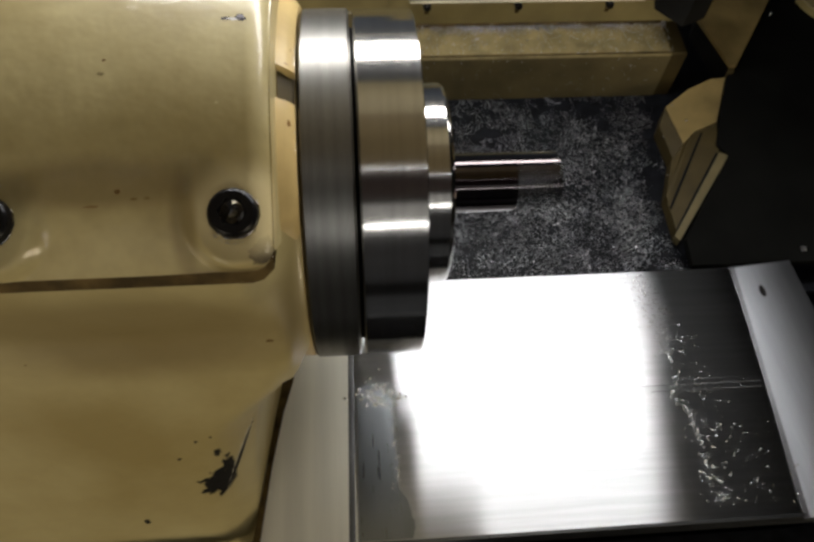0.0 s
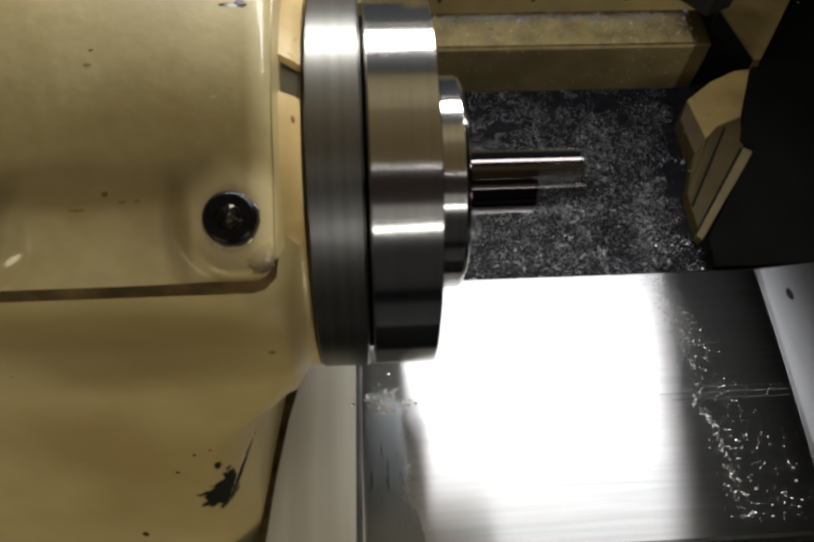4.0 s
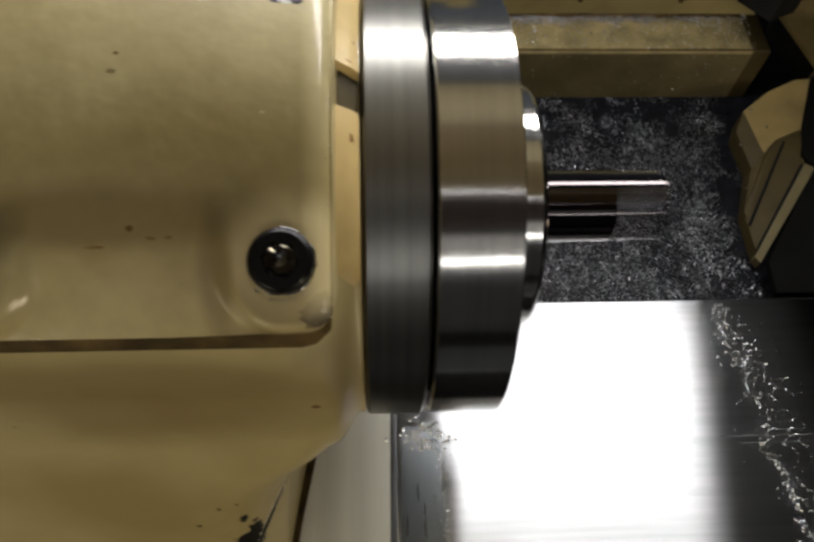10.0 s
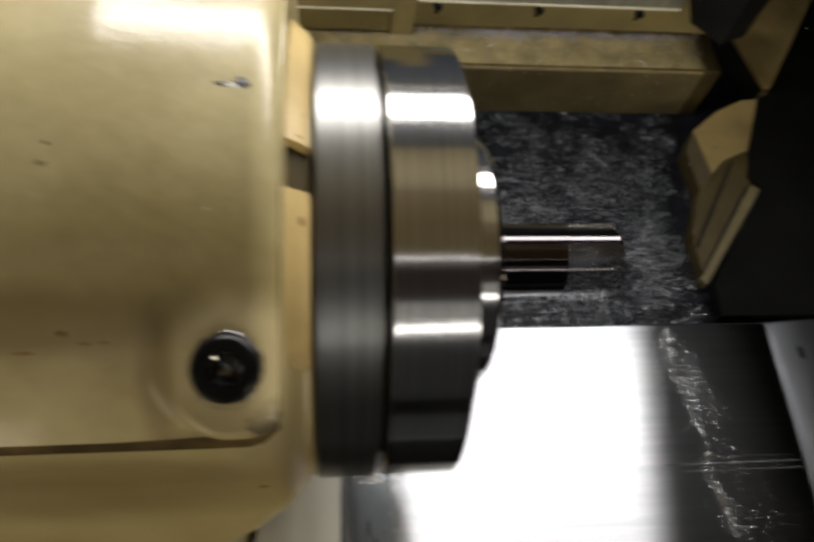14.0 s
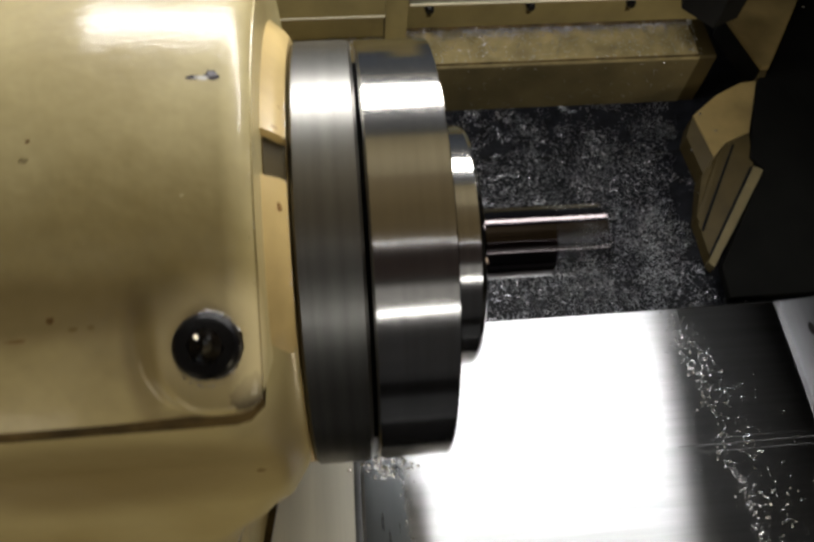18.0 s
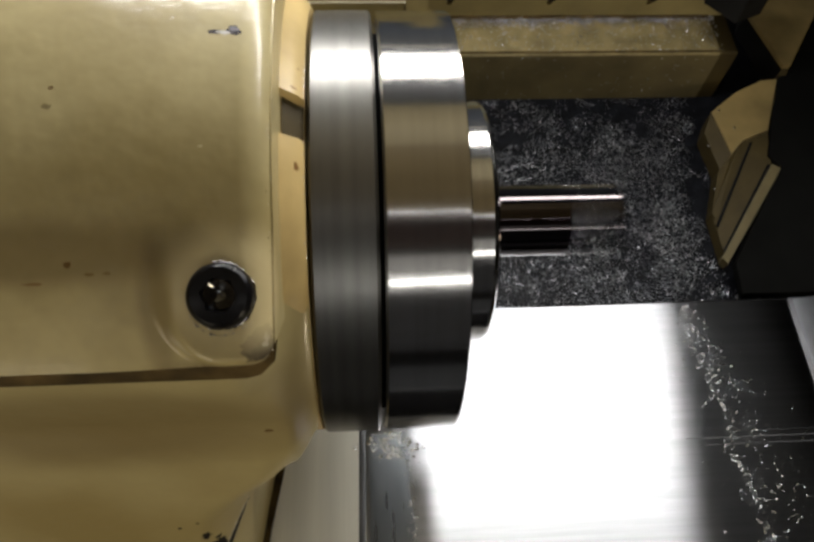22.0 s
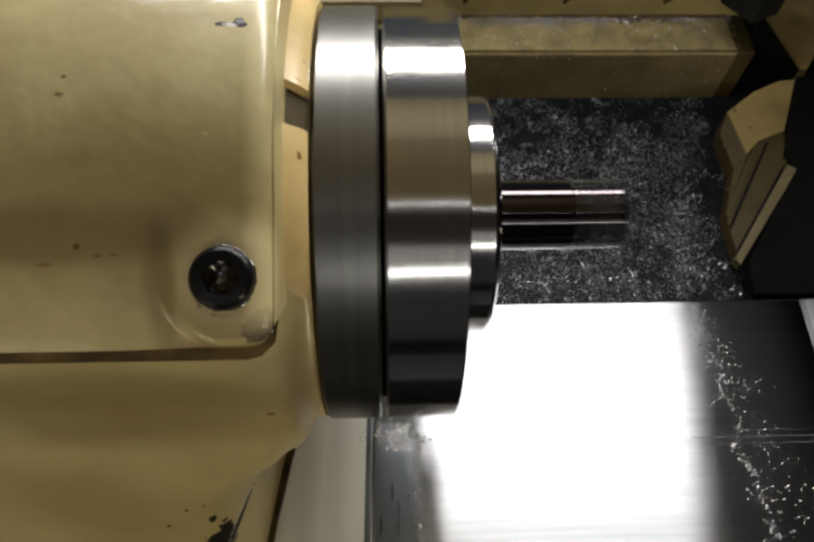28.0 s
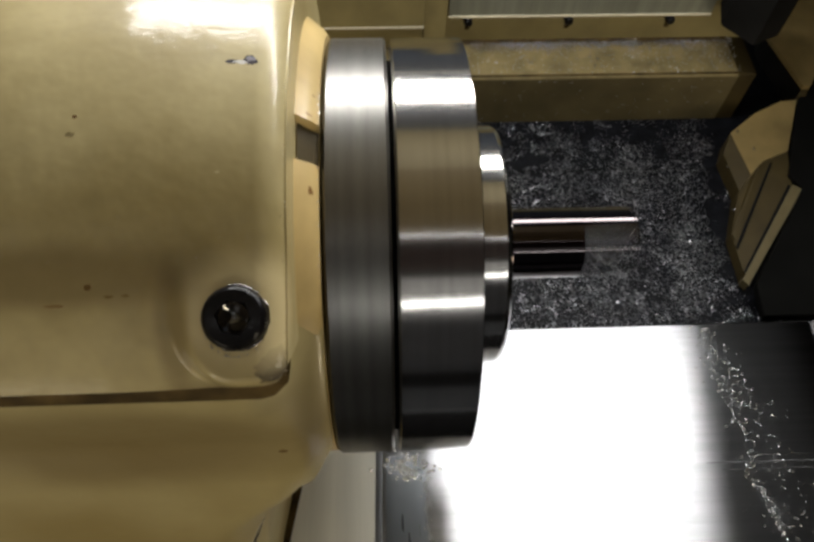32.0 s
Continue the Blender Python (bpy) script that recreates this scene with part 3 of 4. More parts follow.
def cap_screw(parent):
    """A socket head cap screw standing along its z axis."""
    n, verts, faces = 48, [], []
    prof = [(0.395, 0.0), (0.395, 0.37), (0.375, 0.42), (0.335, 0.45)]
    for i in range(n):
        a = 2 * math.pi * i / n
        verts += [(r * math.cos(a), r * math.sin(a), z) for r, z in prof]
        s = 0.185 / math.cos((a + math.pi / 6) % (math.pi / 3) - math.pi / 6)
        verts += [(s * 1.06 * math.cos(a), s * 1.06 * math.sin(a), 0.45), (s * math.cos(a), s * math.sin(a), 0.42), (s * math.cos(a), s * math.sin(a), 0.27)]
    k = 7
    for i in range(n):
        j = (i + 1) % n
        faces += [(i * k + s, i * k + s + 1, j * k + s + 1, j * k + s) for s in range(k - 1)]
    ob = to_object("cap_screw", verts, faces, bolt_black, parent, "oily black socket head cap screw", 35)
    hexa = [(0.22 * math.cos(i * math.pi / 3), 0.22 * math.sin(i * math.pi / 3), 0.275) for i in range(6)]
    to_object("socket_floor", hexa, [tuple(range(6))], bolt_black, ob)
    dome = []  # oil dished up the socket walls so the lamp glints towards the camera
    for r, z in ((0.185, 0.41), (0.14, 0.37), (0.095, 0.33), (0.045, 0.292)):
        dome += [(r * math.cos(i * math.tau / 20), r * math.sin(i * math.tau / 20), z + 0.01 * math.sin(3 * i * math.tau / 20)) for i in range(20)]
    faces = [(k * 20 + i, k * 20 + (i + 1) % 20, (k + 1) * 20 + (i + 1) % 20, (k + 1) * 20 + i) for k in range(3) for i in range(20)] + [tuple(range(60, 80))]
    to_object("oil_drop", dome, faces, oil_gloss, ob, "drop of oil standing in the socket", 60)
    verts, faces, m = [], [], 120
    for i in range(m):  # uneven bead of oil round the foot of the head
        a = i * math.tau / m
        w = 0.018 + 0.02 * noise.noise((3 * math.cos(a), 3 * math.sin(a), 0.4)) + 0.02 * noise.noise((9 * math.cos(a), 9 * math.sin(a), 2.4))
        for q in range(6):
            b = q * math.tau / 6
            verts.append(((0.392 + w * math.cos(b)) * math.cos(a), (0.392 + w * math.cos(b)) * math.sin(a), 0.245 + w * 0.8 * math.sin(b)))
        faces += [(i * 6 + q, i * 6 + (q + 1) % 6, (i + 1) % m * 6 + (q + 1) % 6, (i + 1) % m * 6 + q) for q in range(6)]
    to_object("oil_bead", verts, faces, oil_gloss, ob, "dark bead of oil round the screw head", 60)
    return ob


headstock()


# ---- spindle nose and workpiece ----
def spindle():
    sp = thing("spindle_nose", "turning steel spindle nose with two rings and a collet", "spindle")
    turned("rear_ring", [(-2.33, 3.2), (-2.33, 3.90), (-2.28, 3.95), (-1.38, 3.95), (-1.33, 3.90), (-1.33, 3.2)], satin_steel, sp, "satin turned steel ring")
    turned("gap_ring", [(-1.36, 3.55), (-1.22, 3.55)], dark_gap, sp, "dark gap between the rings")
    turned("front_ring", [(-1.26, 3.2), (-1.26, 3.90), (-1.22, 3.94), (-0.012, 3.94), (0.0, 3.928), (0.0, 2.0)], bright_steel, sp, "polished steel nose ring")
    turned("collet", [(-0.1, 2.33), (0.63, 2.33), (0.70, 2.29), (0.75, 2.18), (0.75, 0.76), (0.6, 0.74)], bright_steel, sp, "polished collet nose")
    return sp


def workpiece():
    """A ground round bar whose outer end is milled to a flat half."""
    n, r, x0, x1, x2 = 96, 0.70, 0.3, 2.42, 3.46
    flat = 0.02  # height of the flat over the axis, along local +z
    def ring(x, clip, r=r):
        out = []
        for i in range(n):
            a = 2 * math.pi * i / n
            y, z = r * math.cos(a), r * math.sin(a)
            if clip and z > flat:
                z = flat
                y = y if abs(y) < math.sqrt(r * r - flat * flat) else math.copysign(math.sqrt(r * r - flat * flat), y)
            out.append((x + (0.06 * y / r if clip and x > 3 else 0), y, z))
        return out
    def skin(name, rings, label, cap):
        verts = [p for q in rings for p in q]
        faces = [(k * n + i, k * n + (i + 1) % n, (k + 1) * n + (i + 1) % n, (k + 1) * n + i) for k in range(len(rings) - 1) for i in range(n)]
        return to_object(name, verts, faces + [tuple(range(cap * n, cap * n + n))], bar_steel, bar, label, 30)
    bar = thing("turned_bar", "dark ground steel bar with a milled flat, turning in the collet", "workpiece")
    skin("shank", [ring(x0, False), ring(x1 - 0.01, False), ring(x1, False, r - 0.008)], "dark polished round shank", 2)
    end = skin("milled_end", [ring(x1, True, r - 0.004), ring(x2 - 0.03, True, r - 0.004), ring(x2, True, r - 0.03)], "half-round end milled flat", 2)
    for side in (-1, 1):  # rounded bright beads, added to draw highlight lines along the flat
        verts = [(x, side * 0.685 + 0.022 * math.cos(k * math.tau / 10), flat - 0.006 + 0.022 * math.sin(k * math.tau / 10)) for x in (x1 + 0.01, x2 - 0.03 + 0.05 * side) for k in range(10)]
        to_object("highlight_bead", verts, [(k, (k + 1) % 10, 10 + (k + 1) % 10, 10 + k) for k in range(10)] + [tuple(range(10)), tuple(range(10, 20))], bright_steel, bar, "bright bead added for highlight lines along the flat", 50)
    end.data.materials.append(flat_steel)
    for p in end.data.polygons:
        if p.normal.z > 0.95:
            p.material_index = 1
    return bar


SPINDLE = spindle()
BAR = workpiece()

# ---- bed, pan and covers ----
TILT = Matrix.Translation((0, 2.02 * U, ZS * U)) @ pose(0, 0, 0, -6.0, 0, 0) @ Matrix.Translation((0, -2.02 * U, -ZS * U))  # the covers rise gently to the front


def bed():
    cover = thing("way_cover", "bright brushed steel way cover sheet wet with oil", "way cover")
    bowed("sheet", (-1.64, -1.64), (12.26, 11.31), 0.0, sheet_steel, cover, "mirror-bright brushed steel sheet")
    bowed("rear_leaf", (-4.3, -4.44), (-1.645, -1.645), 0.03, leaf_steel, cover, "overlapping steel cover leaf")
    ys = [2.02 - 8.86 * i / 28 for i in range(29)]
    lip = [(-1.62 + 0.10 * math.cos(a), ZS + 0.02 + 0.03 * math.sin(a)) for a in [math.pi * i / 10 for i in range(11)]]
    verts = [(x - 0.02 * (2 - y), y, z + arch(y)) for y in ys for x, z in lip]
    to_object("leaf_edge", verts, [(k * 11 + i, k * 11 + i + 1, k * 11 + i + 12, k * 11 + i + 11) for k in range(28) for i in range(10)], edge_steel, cover, "dark rolled edge of the cover leaf", 60)
    film = []  # oil film with a ragged edge; its dark colour also holds the rings' reflection
    for i in range(61):
        y = -2.1 - 4.7 * i / 60
        jag = 0.10 * noise.noise((0.3, y * 2.1, 5.0)) + 0.05 * noise.noise((1.3, y * 6.0, 2.0))
        film += [(-1.43 - 0.02 * (2 - y), y, ZS + 0.012 + arch(y)), (-0.42 - 0.5 * smooth_step(-2.6, -2.1, y) + 0.35 * smooth_step(-5.0, -6.2, y) + jag * 1.3, y + 1.2 * jag * smooth_step(-2.7, -2.1, y), ZS + 0.012 + arch(y))]
    to_object("oil_film", film, [(2 * i, 2 * i + 1, 2 * i + 3, 2 * i + 2) for i in range(60)], film_steel, cover, "film of oil with a ragged edge, darkened like a reflection", 60)
    bar_along_x("front_lip", -14, 14, [(-6.85, ZS - 0.4), (-6.85, ZS + 0.05), (-6.95, ZS + 0.05), (-7.01, ZS - 0.4)], lip_steel, cover, "folded front lip")
    bar_along_x("score_line", 7.5, 11.6, [(-2.60, ZS), (-2.60, ZS + 0.136 + 0.01), (-2.58, ZS + 0.136 + 0.01), (-2.58, ZS)], edge_steel, cover)
    bar_along_x("score_line", 7.9, 11.6, [(-2.80, ZS), (-2.80, ZS + 0.136 + 0.01), (-2.785, ZS + 0.136 + 0.01), (-2.785, ZS)], edge_steel, cover)
    bar_along_x("score_line", 9.2, 11.5, [(-2.42, ZS), (-2.42, ZS + 0.136 + 0.01), (-2.405, ZS + 0.136 + 0.01), (-2.405, ZS)], lip_steel, cover)
    drop = thing("cover_drop", "dark rear drop under the way cover", "way cover")
    bar_along_x("rear_edge", -14, 13, [(2.02, ZS - 0.02), (2.08, ZS - 0.05), (2.08, ZF), (2.02, ZF)], black_paint, drop)
    cover.matrix_basis = TILT
    side = thing("slide_plate", "grey steel slide plate beside the way cover", "slide plate")
    n, verts = 12, []
    for i in range(n + 1):  # a twisted top, falling to the rear
        q = i / n
        y, inner, rise = -7 + 9.02 * q, 11.33 + 0.95 * q, 0.62 - 0.26 * q
        verts += [(inner, y, ZS - 0.1)] + [(inner + (14.4 - inner) * k / 6, y, ZS + 0.02 + (rise - 0.02) * k / 6) for k in range(7)] + [(14.4, y, ZS - 0.1)]
    faces = [(9 * i + k, 9 * i + (k + 1) % 9, 9 * i + 9 + (k + 1) % 9, 9 * i + 9 + k) for i in range(n) for k in range(9)]
    to_object("plate", verts, faces + [tuple(range(9)), tuple(range(9 * n, 9 * n + 9))], panel_steel, side, "", 20)
    sloped("plate_edge", [(11.34, -7, ZS + 0.03), (11.50, -7, ZS + 0.06), (12.44, 2.02, ZS + 0.06), (12.29, 2.02, ZS + 0.03)], ZS - 0.05, worn_steel, side, "bright worn edge of the plate")
    prism("slot", [(13.03 + 0.10 * math.cos(i * math.tau / 16), 0.86 + 0.24 * math.sin(i * math.tau / 16)) for i in range(16)], ZS + 0.05, ZS + 0.185, black_paint, side, "dark oblong hole")
    side.matrix_basis = TILT
    pan = slab("floor", -40, 60, 2.0, 13, ZF - 0.3, ZF, oil_floor)
    tagged(pan, "black oily chip pan covered with swarf", "floor", kind="structure")
    # Unseen tray and apron, coloured for what the rings reflect.
    tray = slab("bed_tray", -40, 60, -16.89, -9.2, ZF - 2, ZS - 1.5, oil_floor)
    tagged(tray, "unseen black tray in front of the bed, for reflections", "machine bed", kind="structure")
    apron = slab("bed_apron", -40, 60, -34, -16.9, ZF - 2, ZS - 1.5, apron_paint)
    tagged(apron, "unseen grey apron in front of the bed, for reflections", "machine bed", kind="structure")
    ground = slab("floor_room", -40, 60, -80, -34.01, ZF - 3, ZF - 2.2, oil_floor)
    tagged(ground, "dark workshop floor", "floor", kind="structure")
    # Black colour keeps a brown line out of the ring reflections.
    front = slab("bed_front", -40, 60, -9.19, -7.05, ZF - 2, ZS + 0.1, oil_floor)
    tagged(front, "front rail of the machine bed, coloured black for the reflections", "machine bed", kind="structure")
    under = slab("bed_base", -40, 60, -40, 40, ZF - 3, ZF - 2.2, oil_floor)
    tagged(under, "dark machine base under the covers", "machine bed", kind="structure")
    rail = thing("bed_rail", "cream painted bed rail with a ledge full of swarf", "machine bed")
    section = [(12.66, ZF - 0.3), (12.66, -8.06), (12.72, -8.0), (14.75, -8.0), (14.75, ZF - 0.3)]
    bar_along_x("rail_body", -20, 12.8, section, rail_enamel, rail, "cream rail with a sharp worn edge")
    # Shadow over the rail's end, put into its colour.
    bar_along_x("rail_shade_end", 12.805, 13.5, section, shaded_enamel, rail, "end of the rail, painted dark as in shadow")
    # Front face in a darker paint than the top.
    slab("rail_face", -20, 12.8, 12.63, 12.655, ZF, -8.12, dull_enamel, rail, "darker front face of the rail", 0.01)
    bar_along_x("worn_edge", -20, 12.8, [(12.70, -8.02), (12.70, -7.99), (12.80, -7.985), (12.80, -8.02)], groove_dirt, rail, "dark worn line along the edge")
    bar_along_x("dirt_line", -20, 12.8, [(14.52, -8.0), (14.60, -7.965), (14.745, -7.96), (14.745, -8.0)], groove_dirt, rail, "dark line of oily dirt along the back of the ledge")
    slab("seam", -14, 12.5, 9.93, 9.98, ZF, ZF + 0.02, dark_gap, rail)
    # Unseen strip, added for a thin line reflected in the rings.
    sill = slab("trim_front_line", -40, 60, -17.3, -16.91, ZS - 1.5, ZS - 1.3, blue_paint)
    tagged(sill, "unseen grey strip added for a line in the reflections", "door sill", kind="structure")
    # Unseen dark panel and pale strip, added for what the rings reflect.
    upper = bar_along_x("wall_dark_panel", -40, 13.4, [(14.75, -0.5), (14.75, 31), (16, 31), (16, -0.5)], dark_panel_blue)
    tagged(upper, "unseen dark blue panel high on the rear wall, for reflections", "window", kind="structure")
    bead = bar_along_x("trim_dark_panel", -40, 13.4, [(14.74, 8.9), (14.74, 9.25), (14.6, 9.25), (14.6, 8.9)], trim_paint)
    tagged(bead, "unseen pale strip added for a line in the reflections", "window trim", kind="structure")
    wall = bar_along_x("wall_back", -40, 13.4, [(14.75, ZF), (14.75, -0.51), (16, -0.51), (16, ZF)], cream_bed)
    tagged(wall, "cream cast wall behind the bed", "wall", kind="structure")
    # Black recess built where the bed fades into shadow.
    recess = bar_along_x("wall_recess", 13.2, 60, [(26, ZF - 3), (26, 45), (27, 45), (27, ZF - 3)], black_paint)
    tagged(recess, "black wall standing in for the shadowed end of the bed", "wall", kind="structure")
    pan = slab("floor_recess", 13.2, 60, 13.01, 26, ZF - 0.3, ZF - 0.02, oil_floor)
    tagged(pan, "black floor standing in for the shadowed end of the bed", "floor", kind="structure")


bed()


def wall_plate():
    plate = thing("wall_plate", "brushed metal plate screwed to the rear wall", "cover plate")
    slab("plate", 1.32, 11.6, 14.55, 14.74, -6.6, -2.5, plate_metal, plate, "vertically scratched grey-green metal plate", 0.02)
    slab("lower_edge", 1.32, 11.6, 14.5, 14.74, -6.68, -6.605, pale_paint, plate, "pale lower edge", 0.005)
    for x in (2.1, 6.07, 10.11):
        screw = thing("wall_screw", "dark oily screw under the wall plate with a drip", "screw", group="screws under the plate")
        turned_y("head", x, -6.93, 14.74, 0.17, 0.28, bolt_black, screw)
        slab("drip", x - 0.09, x + 0.09, 14.71, 14.745, -7.4, -6.95, groove_dirt, screw, "dark oil drip", 0.01)
    post = thing("wall_post", "cream upright post on the rear wall", "post")
    slab("post", 0.35, 1.2, 14.2, 14.75, -8.0, 4, cream_bed, post, "", 0.08)
    box = thing("wall_box", "cream ribbed casting on the rear wall", "casting")
    slab("lower_band", -6, 0.33, 14.35, 14.75, -8.0, -6.75, cream_bed, box, "", 0.05)
    # Pale strip that paints the highlight on the lower band's edge.
    slab("edge_highlight", -6, 0.33, 14.02, 14.75, -6.74, -6.66, pale_paint, box, "pale strip painted as the highlight between the bands", 0.005)
    slab("upper_band", -6, 0.33, 14.05, 14.75, -6.65, 2, cream_bed, box, "", 0.05)


def turned_y(name, x, z, y, r, deep, mat, parent):
    """A round screw head facing the front."""
    n = 24
    verts = [(x + q * math.cos(2 * math.pi * i / n), y - d, z + q * math.sin(2 * math.pi * i / n)) for q, d in ((r, 0), (r, deep * 0.8), (r * 0.8, deep)) for i in range(n)]
    faces = [(k * n + i, k * n + (i + 1) % n, (k + 1) * n + (i + 1) % n, (k + 1) * n + i) for k in range(2) for i in range(n)] + [tuple(range(2 * n, 3 * n))]
    return to_object(name, verts, faces, mat, parent, "", 35)


wall_plate()


def turret():
    t = thing("tool_block", "black tool block in shadow over the chip pan", "tool block")
    prism("block", [(11.5, 2.75), (26, 2.75), (26, 24), (23, 24), (19.6, 17.8), (16.2, 13.1), (15.7, 12.3), (14.25, 8.7), (14.6, 8.1), (11.6, 4.0)], -9.7, -9.4, block_black, t, "flat black face of the tool block", 0.03)
    slab("column", 18.5, 25, 5, 17, ZF - 0.02, -9.69, black_paint, t)
    screw = thing("block_screw", "small bright screw on the black tool block", "screw")
    slab("head", 16.05, 16.25, 3.2, 3.4, -9.40, -9.32, chip_metal, screw, "", 0.03)
    # Unseen slabs, added to keep lamp light off the right side and rear.
    head = thing("lamp_blocker", "unseen black slabs that shade the tools from the lamp", "tool turret")
    slab("blocker_body", 17.8, 40, -9, 24, 2, 8, black_paint, head, "", 0.4)
    slab("blocker_column", 30, 40, 12, 24, ZF - 0.3, 2, black_paint, head, "", 0.2)
    slab("blocker_arm", 10.5, 17.79, 9.8, 14.6, 5.5, 7, black_paint, head, "", 0.1)
    b = thing("cream_bracket", "cream cast bracket with a chamfered corner", "bracket")
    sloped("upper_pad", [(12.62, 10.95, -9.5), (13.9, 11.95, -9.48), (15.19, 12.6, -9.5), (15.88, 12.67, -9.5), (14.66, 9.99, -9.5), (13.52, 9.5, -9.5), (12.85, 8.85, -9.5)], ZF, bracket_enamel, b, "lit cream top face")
    # Faces turned from the lamp get the darker, shaded paint.
    sloped("side_face", [(12.2, 10.1, -9.75), (12.6, 10.93, -9.52), (12.84, 8.84, -9.52), (12.35, 8.3, -9.8)], ZF, shaded_enamel, b, "side face in shade-darkened paint")
    sloped("lower_pad", [(12.3, 8.25, -9.8), (12.86, 8.82, -9.52), (13.53, 9.48, -9.52), (14.64, 9.95, -9.52), (14.3, 8.3, -9.55), (11.6, 4.55, -9.95), (11.6, 6.4, -9.95)], ZF, shaded_enamel, b, "lower face in shade-darkened paint")
    sloped("edge_strip", [(14.3, 8.32, -9.5), (14.64, 8.12, -9.5), (11.6, 4.22, -9.9), (11.45, 4.45, -9.9)], -10.3, dull_enamel, b, "lighter edge strip")
    sloped("slot_line", [(14.16, 8.34, -9.53), (14.26, 8.28, -9.53), (11.62, 4.62, -9.92), (11.6, 4.8, -9.92)], -10.3, dark_gap, b, "dark slot along the edge strip")
    sloped("slot_line", [(13.75, 9.4, -9.48), (13.85, 9.38, -9.48), (11.66, 5.75, -9.9), (11.6, 5.85, -9.9)], -10.3, dark_gap, b, "dark slot along the lower face")
    sloped("rib", [(13.3, 9.3, -9.47), (13.6, 9.42, -9.47), (11.64, 6.1, -9.88), (11.58, 6.4, -9.88)], -10.3, shaded_enamel, b, "dull rib along the lower face")
    arm = thing("rear_support", "cream cast arm behind the black tool block", "bracket")
    sloped("arm", [(15.3, 16.4, -9.0), (16.0, 12.95, -9.0), (16.3, 12.95, -9.0), (20.2, 18.6, -9.0), (19.5, 22, -9.0), (16.9, 20, -9.0)], -9.2, bracket_enamel, arm, "lit cream arm face")
    sloped("arm_base", [(15.6, 16.4, -9.21), (16.15, 13.1, -9.21), (16.3, 13.1, -9.21), (20.1, 18.6, -9.21), (19.4, 21.9, -9.21), (17.1, 19.9, -9.21)], ZF - 0.02, black_paint, arm, "black base under the arm")
    sloped("arm_foot", [(15.88, 12.7, -9.45), (16.2, 12.7, -9.45), (16.3, 12.93, -9.2), (16.0, 12.93, -9.2)], ZF, shaded_enamel, arm, "narrow foot of the arm")
    g = thing("corner_guard", "cream guard plate with a dark rim behind the tool block", "guard plate")
    prism("plate", [(20.95, 17.5), (21.25, 16.7), (21.75, 16.0), (23.0, 15.2), (25.5, 15.0), (25.8, 21), (22.2, 21)], -9.39, -9.0, cream_bed, g, "lit cream face", 0.05)
    h = thing("tool_holder", "black tool holder at the rear wall", "tool holder")
    prism("holder", [(11.6, 13.5), (12.5, 12.4), (13.6, 12.9), (14.6, 14.74), (11.9, 14.74)], -6.3, -4, black_paint, h, "", 0.05)


turret()


# ---- swarf ----
def swarf(name, spots, mat, size=1.0):
    """Loose curled chips, each a bent strip at its own place and turn."""
    verts, faces = [], []
    for x, y, z in spots:
        a, tilt, ln, w = random.uniform(0, math.tau), random.uniform(-0.5, 0.5), size * (0.04 + 0.17 * random.random() ** 2), size * random.uniform(0.012, 0.034)
        curl = random.uniform(-0.9, 0.9)
        ux, uy = math.cos(a), math.sin(a)
        roll = random.uniform(-1.2, 1.2)
        b = len(verts)
        for i in range(4):
            s = (i / 3 - 0.5) * ln
            bend = curl * s * s / ln * 2
            hx, hy = ux * s - uy * bend, uy * s + ux * bend
            hz = z + 0.03 * size + abs(tilt) * (s + ln / 2) * 0.6
            for side in (-1, 1):
                verts.append((x + hx - uy * w * side * math.cos(roll), y + hy + ux * w * side * math.cos(roll), hz + w * side * math.sin(roll)))
        faces += [(b + 2 * i, b + 2 * i + 1, b + 2 * i + 3, b + 2 * i + 2) for i in range(3)]
    me = bpy.data.meshes.new(name)
    me.from_pydata([tuple(c * U for c in v) for v in verts], [], faces)
    me.materials.append(mat)
    return tagged(new(name, me), "fine bright metal swarf chips scattered over oily surfaces", "swarf", kind="stuff")


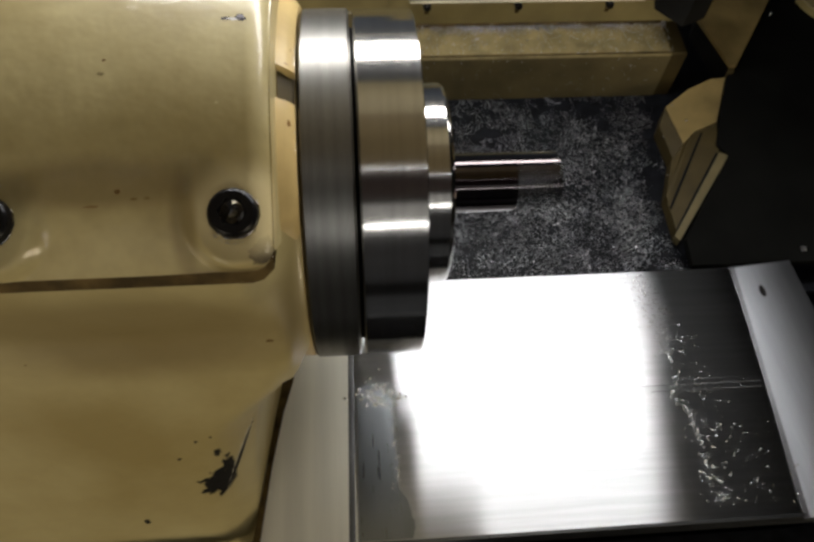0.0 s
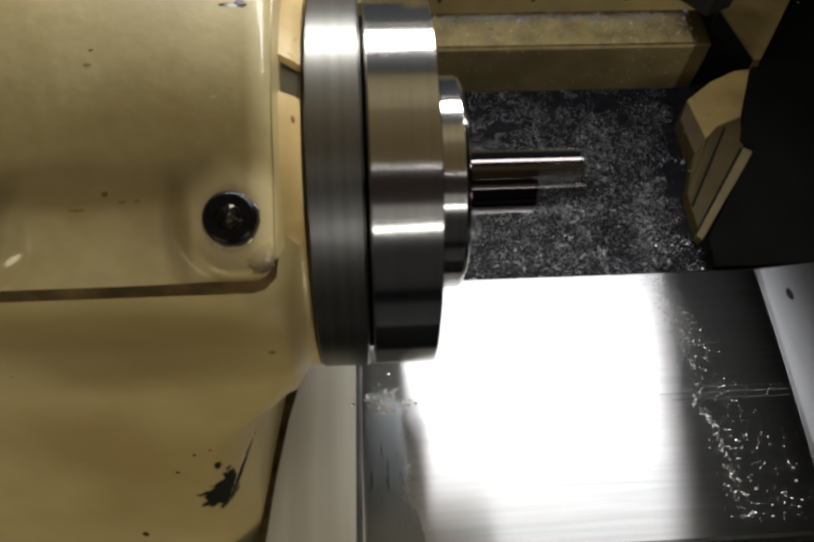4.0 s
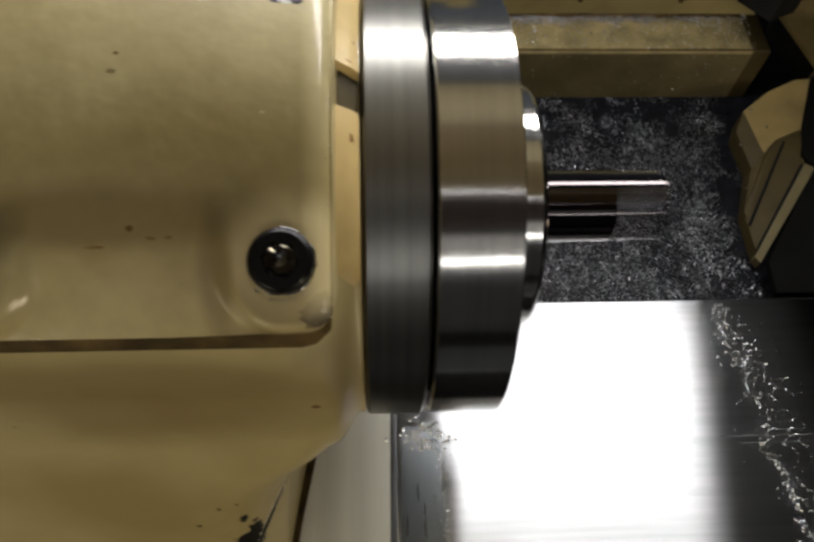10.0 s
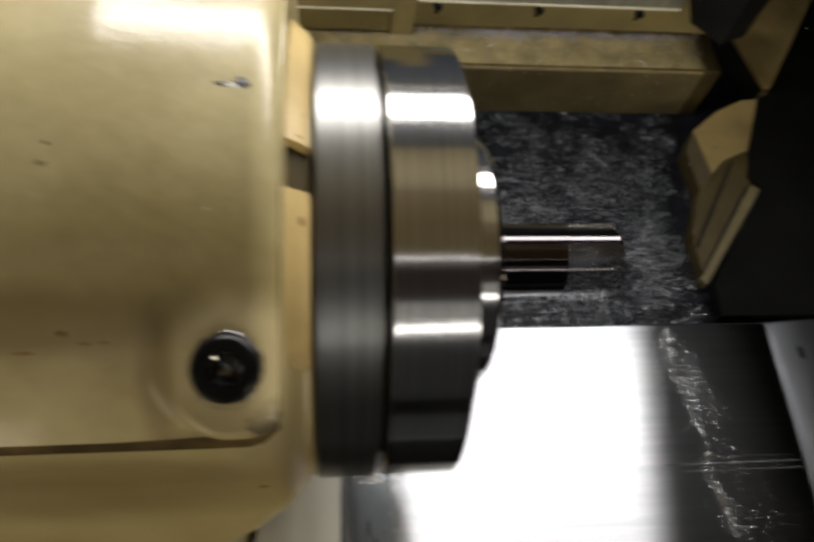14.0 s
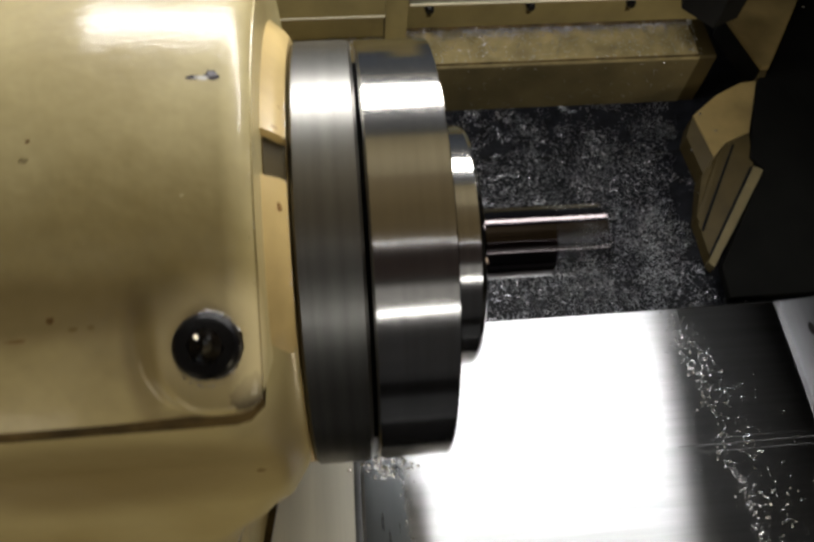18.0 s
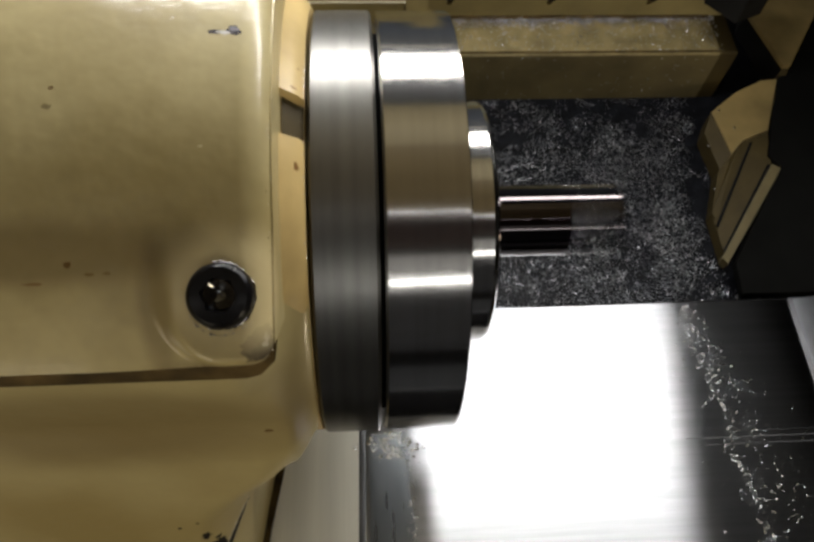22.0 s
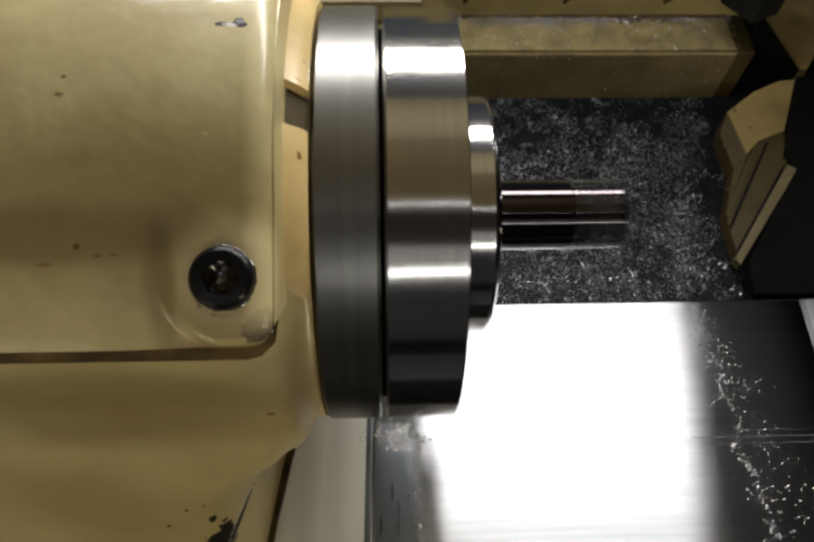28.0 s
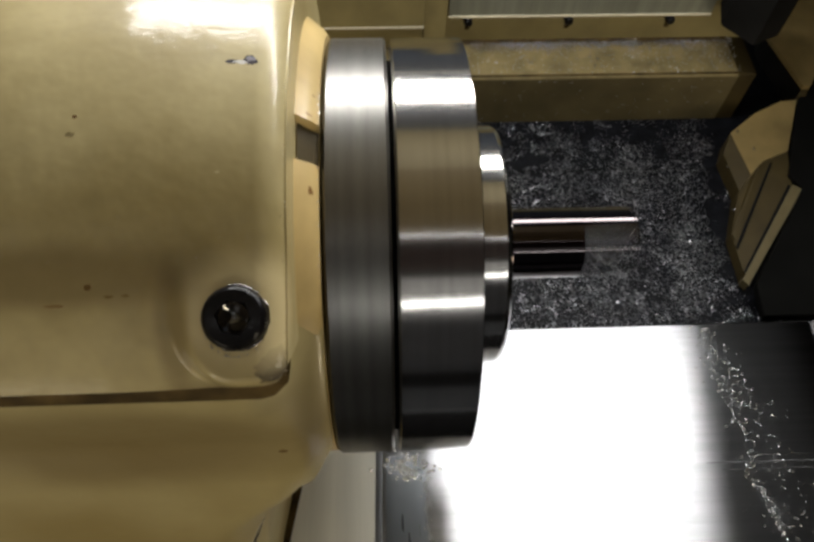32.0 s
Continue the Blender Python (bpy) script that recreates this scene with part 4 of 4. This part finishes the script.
def scatter():
    pan, ledge, trail = [], [], []
    while len(pan) < 34000:
        x, y = random.uniform(-4, 14), random.uniform(2.15, 12.6)
        d = noise.noise((x * 0.55, y * 0.55, 3.1)) + 0.8 * noise.noise((x * 1.7, y * 1.7, 7.7)) + 0.04 * (x - 5) - 0.42 * smooth_step(9.6, 10.6, y) - 0.5 * smooth_step(10.6, 12.4, x)
        # Chips thin out to the right to darken the pan where shadow falls.
        d -= 0.7 * smooth_step(8.8 + 0.22 * (y - 2), 10.8 + 0.22 * (y - 2), x)
        if random.random() < 0.42 + 0.5 * d:
            pan.append((x, y, ZF))
    while len(ledge) < 5200:
        x = random.uniform(-2, 13)
        y = 14.7 - abs(random.gauss(0, 0.25)) - 0.15 * noise.noise((x, 2.0, 9.0)) if random.random() < 0.82 else random.uniform(12.8, 14.7)
        if y > 12.75 and random.random() < 0.6 + 0.6 * noise.noise((x * 1.3, y * 1.5, 1.0)) and y < 14.72:
            ledge.append((x, y, -8.0))
    while len(trail) < 850:
        y, side = random.uniform(-6.5, 2.0), random.random()
        if side < 0.5:  # a line of chips left by the wiper
            x = 8.63 + 0.045 * (2 - y) + 0.3 * noise.noise((0.5, 0.9 * y, 6.0)) + random.gauss(0, 0.07 + 0.015 * (2 - y))
        elif side < 0.9:
            x = 8.9 + 0.05 * (2 - y) + abs(random.gauss(0, 0.2 + 0.13 * (2 - y)))
        else:
            x = 7.95 + random.gauss(0, 0.25)
        if 6.8 < x < 11.4 and random.random() < 0.35 + 1.0 * noise.noise((x * 1.6, y * 2.0, 4.0)):
            trail.append((x, y, ZS + arch(y)))
    for i in range(170):
        y = random.gauss(-2.2, 0.3)
        trail.append((random.gauss(-0.9, 0.45), y, ZS + 0.01 + arch(y)))
    for i in range(90):
        y = random.uniform(-5.5, -2.0)
        trail.append((random.gauss(-0.4, 0.10), y, ZS + 0.01 + arch(y)))
    verts, faces = [], []
    for i in range(640):  # standing drops of oil on the cover
        y = random.gauss(-2.35, 0.25) if i < 90 else random.uniform(-5.6, -2.0) if i < 150 else random.uniform(-6.5, 1.9)
        x = random.gauss(-0.85, 0.35) if i < 90 else random.gauss(-0.45, 0.07) if i < 150 else 8.63 + 0.045 * (2 - y) + 0.3 * noise.noise((0.5, 0.9 * y, 6.0)) + random.gauss(0, 0.11) if i < 360 else 8.7 + 0.06 * (2 - y) + random.gauss(0.1 * (2 - y), 0.2 + 0.09 * (2 - y))
        r, b = random.uniform(0.012, 0.037) * (2.2 if i < 90 else 1), len(verts)
        for q, h in ((1.0, 0.0), (0.85, 0.35), (0.5, 0.6), (0.12, 0.68)):
            verts += [(x + r * q * math.cos(k * math.tau / 8), y + 0.8 * r * q * math.sin(k * math.tau / 8), ZS + 0.012 + arch(y) + r * h) for k in range(8)]
        faces += [(b + 8 * j + k, b + 8 * j + (k + 1) % 8, b + 8 * j + 8 + (k + 1) % 8, b + 8 * j + 8 + k) for j in range(3) for k in range(8)] + [tuple(range(b + 24, b + 32))]
    me = bpy.data.meshes.new("oil_drops")
    me.from_pydata([tuple(c * U for c in v) for v in verts], [], faces)
    me.shade_smooth()
    me.materials.append(drop_steel)
    tagged(new("oil_drops", me), "small shining drops of oil on the way cover", "oil drops", kind="stuff").matrix_basis = TILT
    bm = bmesh.new()  # small metal beads, added as glints on the tools and the bracket
    for x, y, z in ((12.17, 9.4, -9.70), (19.4, 16.75, -9.36), (12.9, 11.0, -9.48), (13.3, 10.1, -9.48), (11.9, 7.4, -9.8)):
        bmesh.ops.create_icosphere(bm, subdivisions=2, radius=0.055 * U, matrix=Matrix.Translation((x * U, y * U, z * U)))
    me = bpy.data.meshes.new("glint_beads")
    bm.to_mesh(me)
    bm.free()
    me.materials.append(drop_steel)
    tagged(new("glint_beads", me), "small metal beads added as glints on the tools", "swarf", kind="stuff")
    stuck = [(-2.37 + random.uniform(-0.02, 0.015), 4.03 * math.cos(a), 4.03 * math.sin(a)) for a in [random.uniform(1.5, 2.6) for i in range(48)]]
    for i in range(26):
        a = random.uniform(3.3, 5.6)
        p = Vector((BOLTS[0][0] + 0.41 * math.cos(a), 0, 0)) + Vector((0, math.sin(PAD_DIR), -math.cos(PAD_DIR))) * (0.41 * math.sin(a))
        up = Vector((0, math.cos(BOLT_DIR), math.sin(BOLT_DIR))) * (BOLTS[0][1] / math.cos(BOLT_DIR - PAD_DIR))
        stuck.append(tuple(p + up))
    swarf("swarf_on_flange", stuck, chip_metal, 0.24)
    for mat, count, label in ((dark_gap, 46, "dark nicks in the paint"), (pale_paint, 60, "pale worn flecks of paint")):
        nicks = []
        for i in range(count):  # worn edge of the cover
            a, x = random.uniform(1.7, 2.44), -2.69 - abs(random.gauss(0, 0.02))
            r = cover_radius(a, x) - 0.012
            nicks.append((x, r * math.cos(a), r * math.sin(a)))
        swarf("edge_flecks", nicks, mat, 0.22)["label"] = label + " along the cover edge"
    for i in range(130):
        face = random.uniform(-1, 12.8), random.uniform(-10.3, -8.2)
        ledge.append((face[0], 12.61, face[1]))
    swarf("swarf_in_pan", pan, chip_metal, 0.42)
    swarf("swarf_on_ledge", ledge, chip_metal, 0.6)
    swarf("swarf_on_cover", trail, trail_metal, 0.29).matrix_basis = TILT


scatter()

# ---- enclosure ----
def enclosure():
    # Unseen panels; places and colours are chosen for reflections in rings and sheet.
    for name, dims in (
            ("wall_left", (-41, -40, -80, 15, ZF - 3, 80)), ("wall_right", (60, 61, -80, 27, ZF - 3, 80)),
            ("ceiling", (-40, 25, 2.4, 14.7, 31, 31.6)), ("ceiling_front", (-40, 25, -15.5, 2.39, 31, 31.6)), ("trim_red", (-40, 60, -15.6, -15.41, 31.61, 34.2)), ("ceiling_end", (25.01, 60, -15.5, 27, 31, 31.6)),
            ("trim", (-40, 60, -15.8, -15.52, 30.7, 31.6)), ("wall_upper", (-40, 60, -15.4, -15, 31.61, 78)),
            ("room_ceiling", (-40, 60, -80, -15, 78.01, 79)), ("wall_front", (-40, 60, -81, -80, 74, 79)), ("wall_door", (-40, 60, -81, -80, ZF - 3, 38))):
        ob = slab(name, *dims, trim_paint if name == "trim" else strip_red if name == "trim_red" else shaded_ceiling if name == "ceiling_front" else blue_paint if name == "wall_door" else brown_paint if name in ("wall_upper", "room_ceiling") else black_paint if name in ("wall_right", "wall_front", "ceiling_end") else wall_paint)
        tagged(ob, "unseen painted panel closing the scene and shaping reflections", "enclosure panel", kind="structure")


enclosure()


def motions():
    """The spindle and the bar in it turn fast."""
    turn, rows = 234.0, []
    for f in range(0, 961):
        t = f / 30
        rows.append((t, turn))
        turn += 84.0 if t < 24.999 else 84.083 if t < 26.999 else 81.93 if t < 27.999 else 85.9 if t < 28.999 else 81.67 if t < 29.999 else 84.67 if t < 30.999 else 86.5
    for ob in (SPINDLE, BAR):
        walk(ob, [(t, pose(0, 0, 0, 34 - a, 0, 0)) for t, a in rows])


motions()
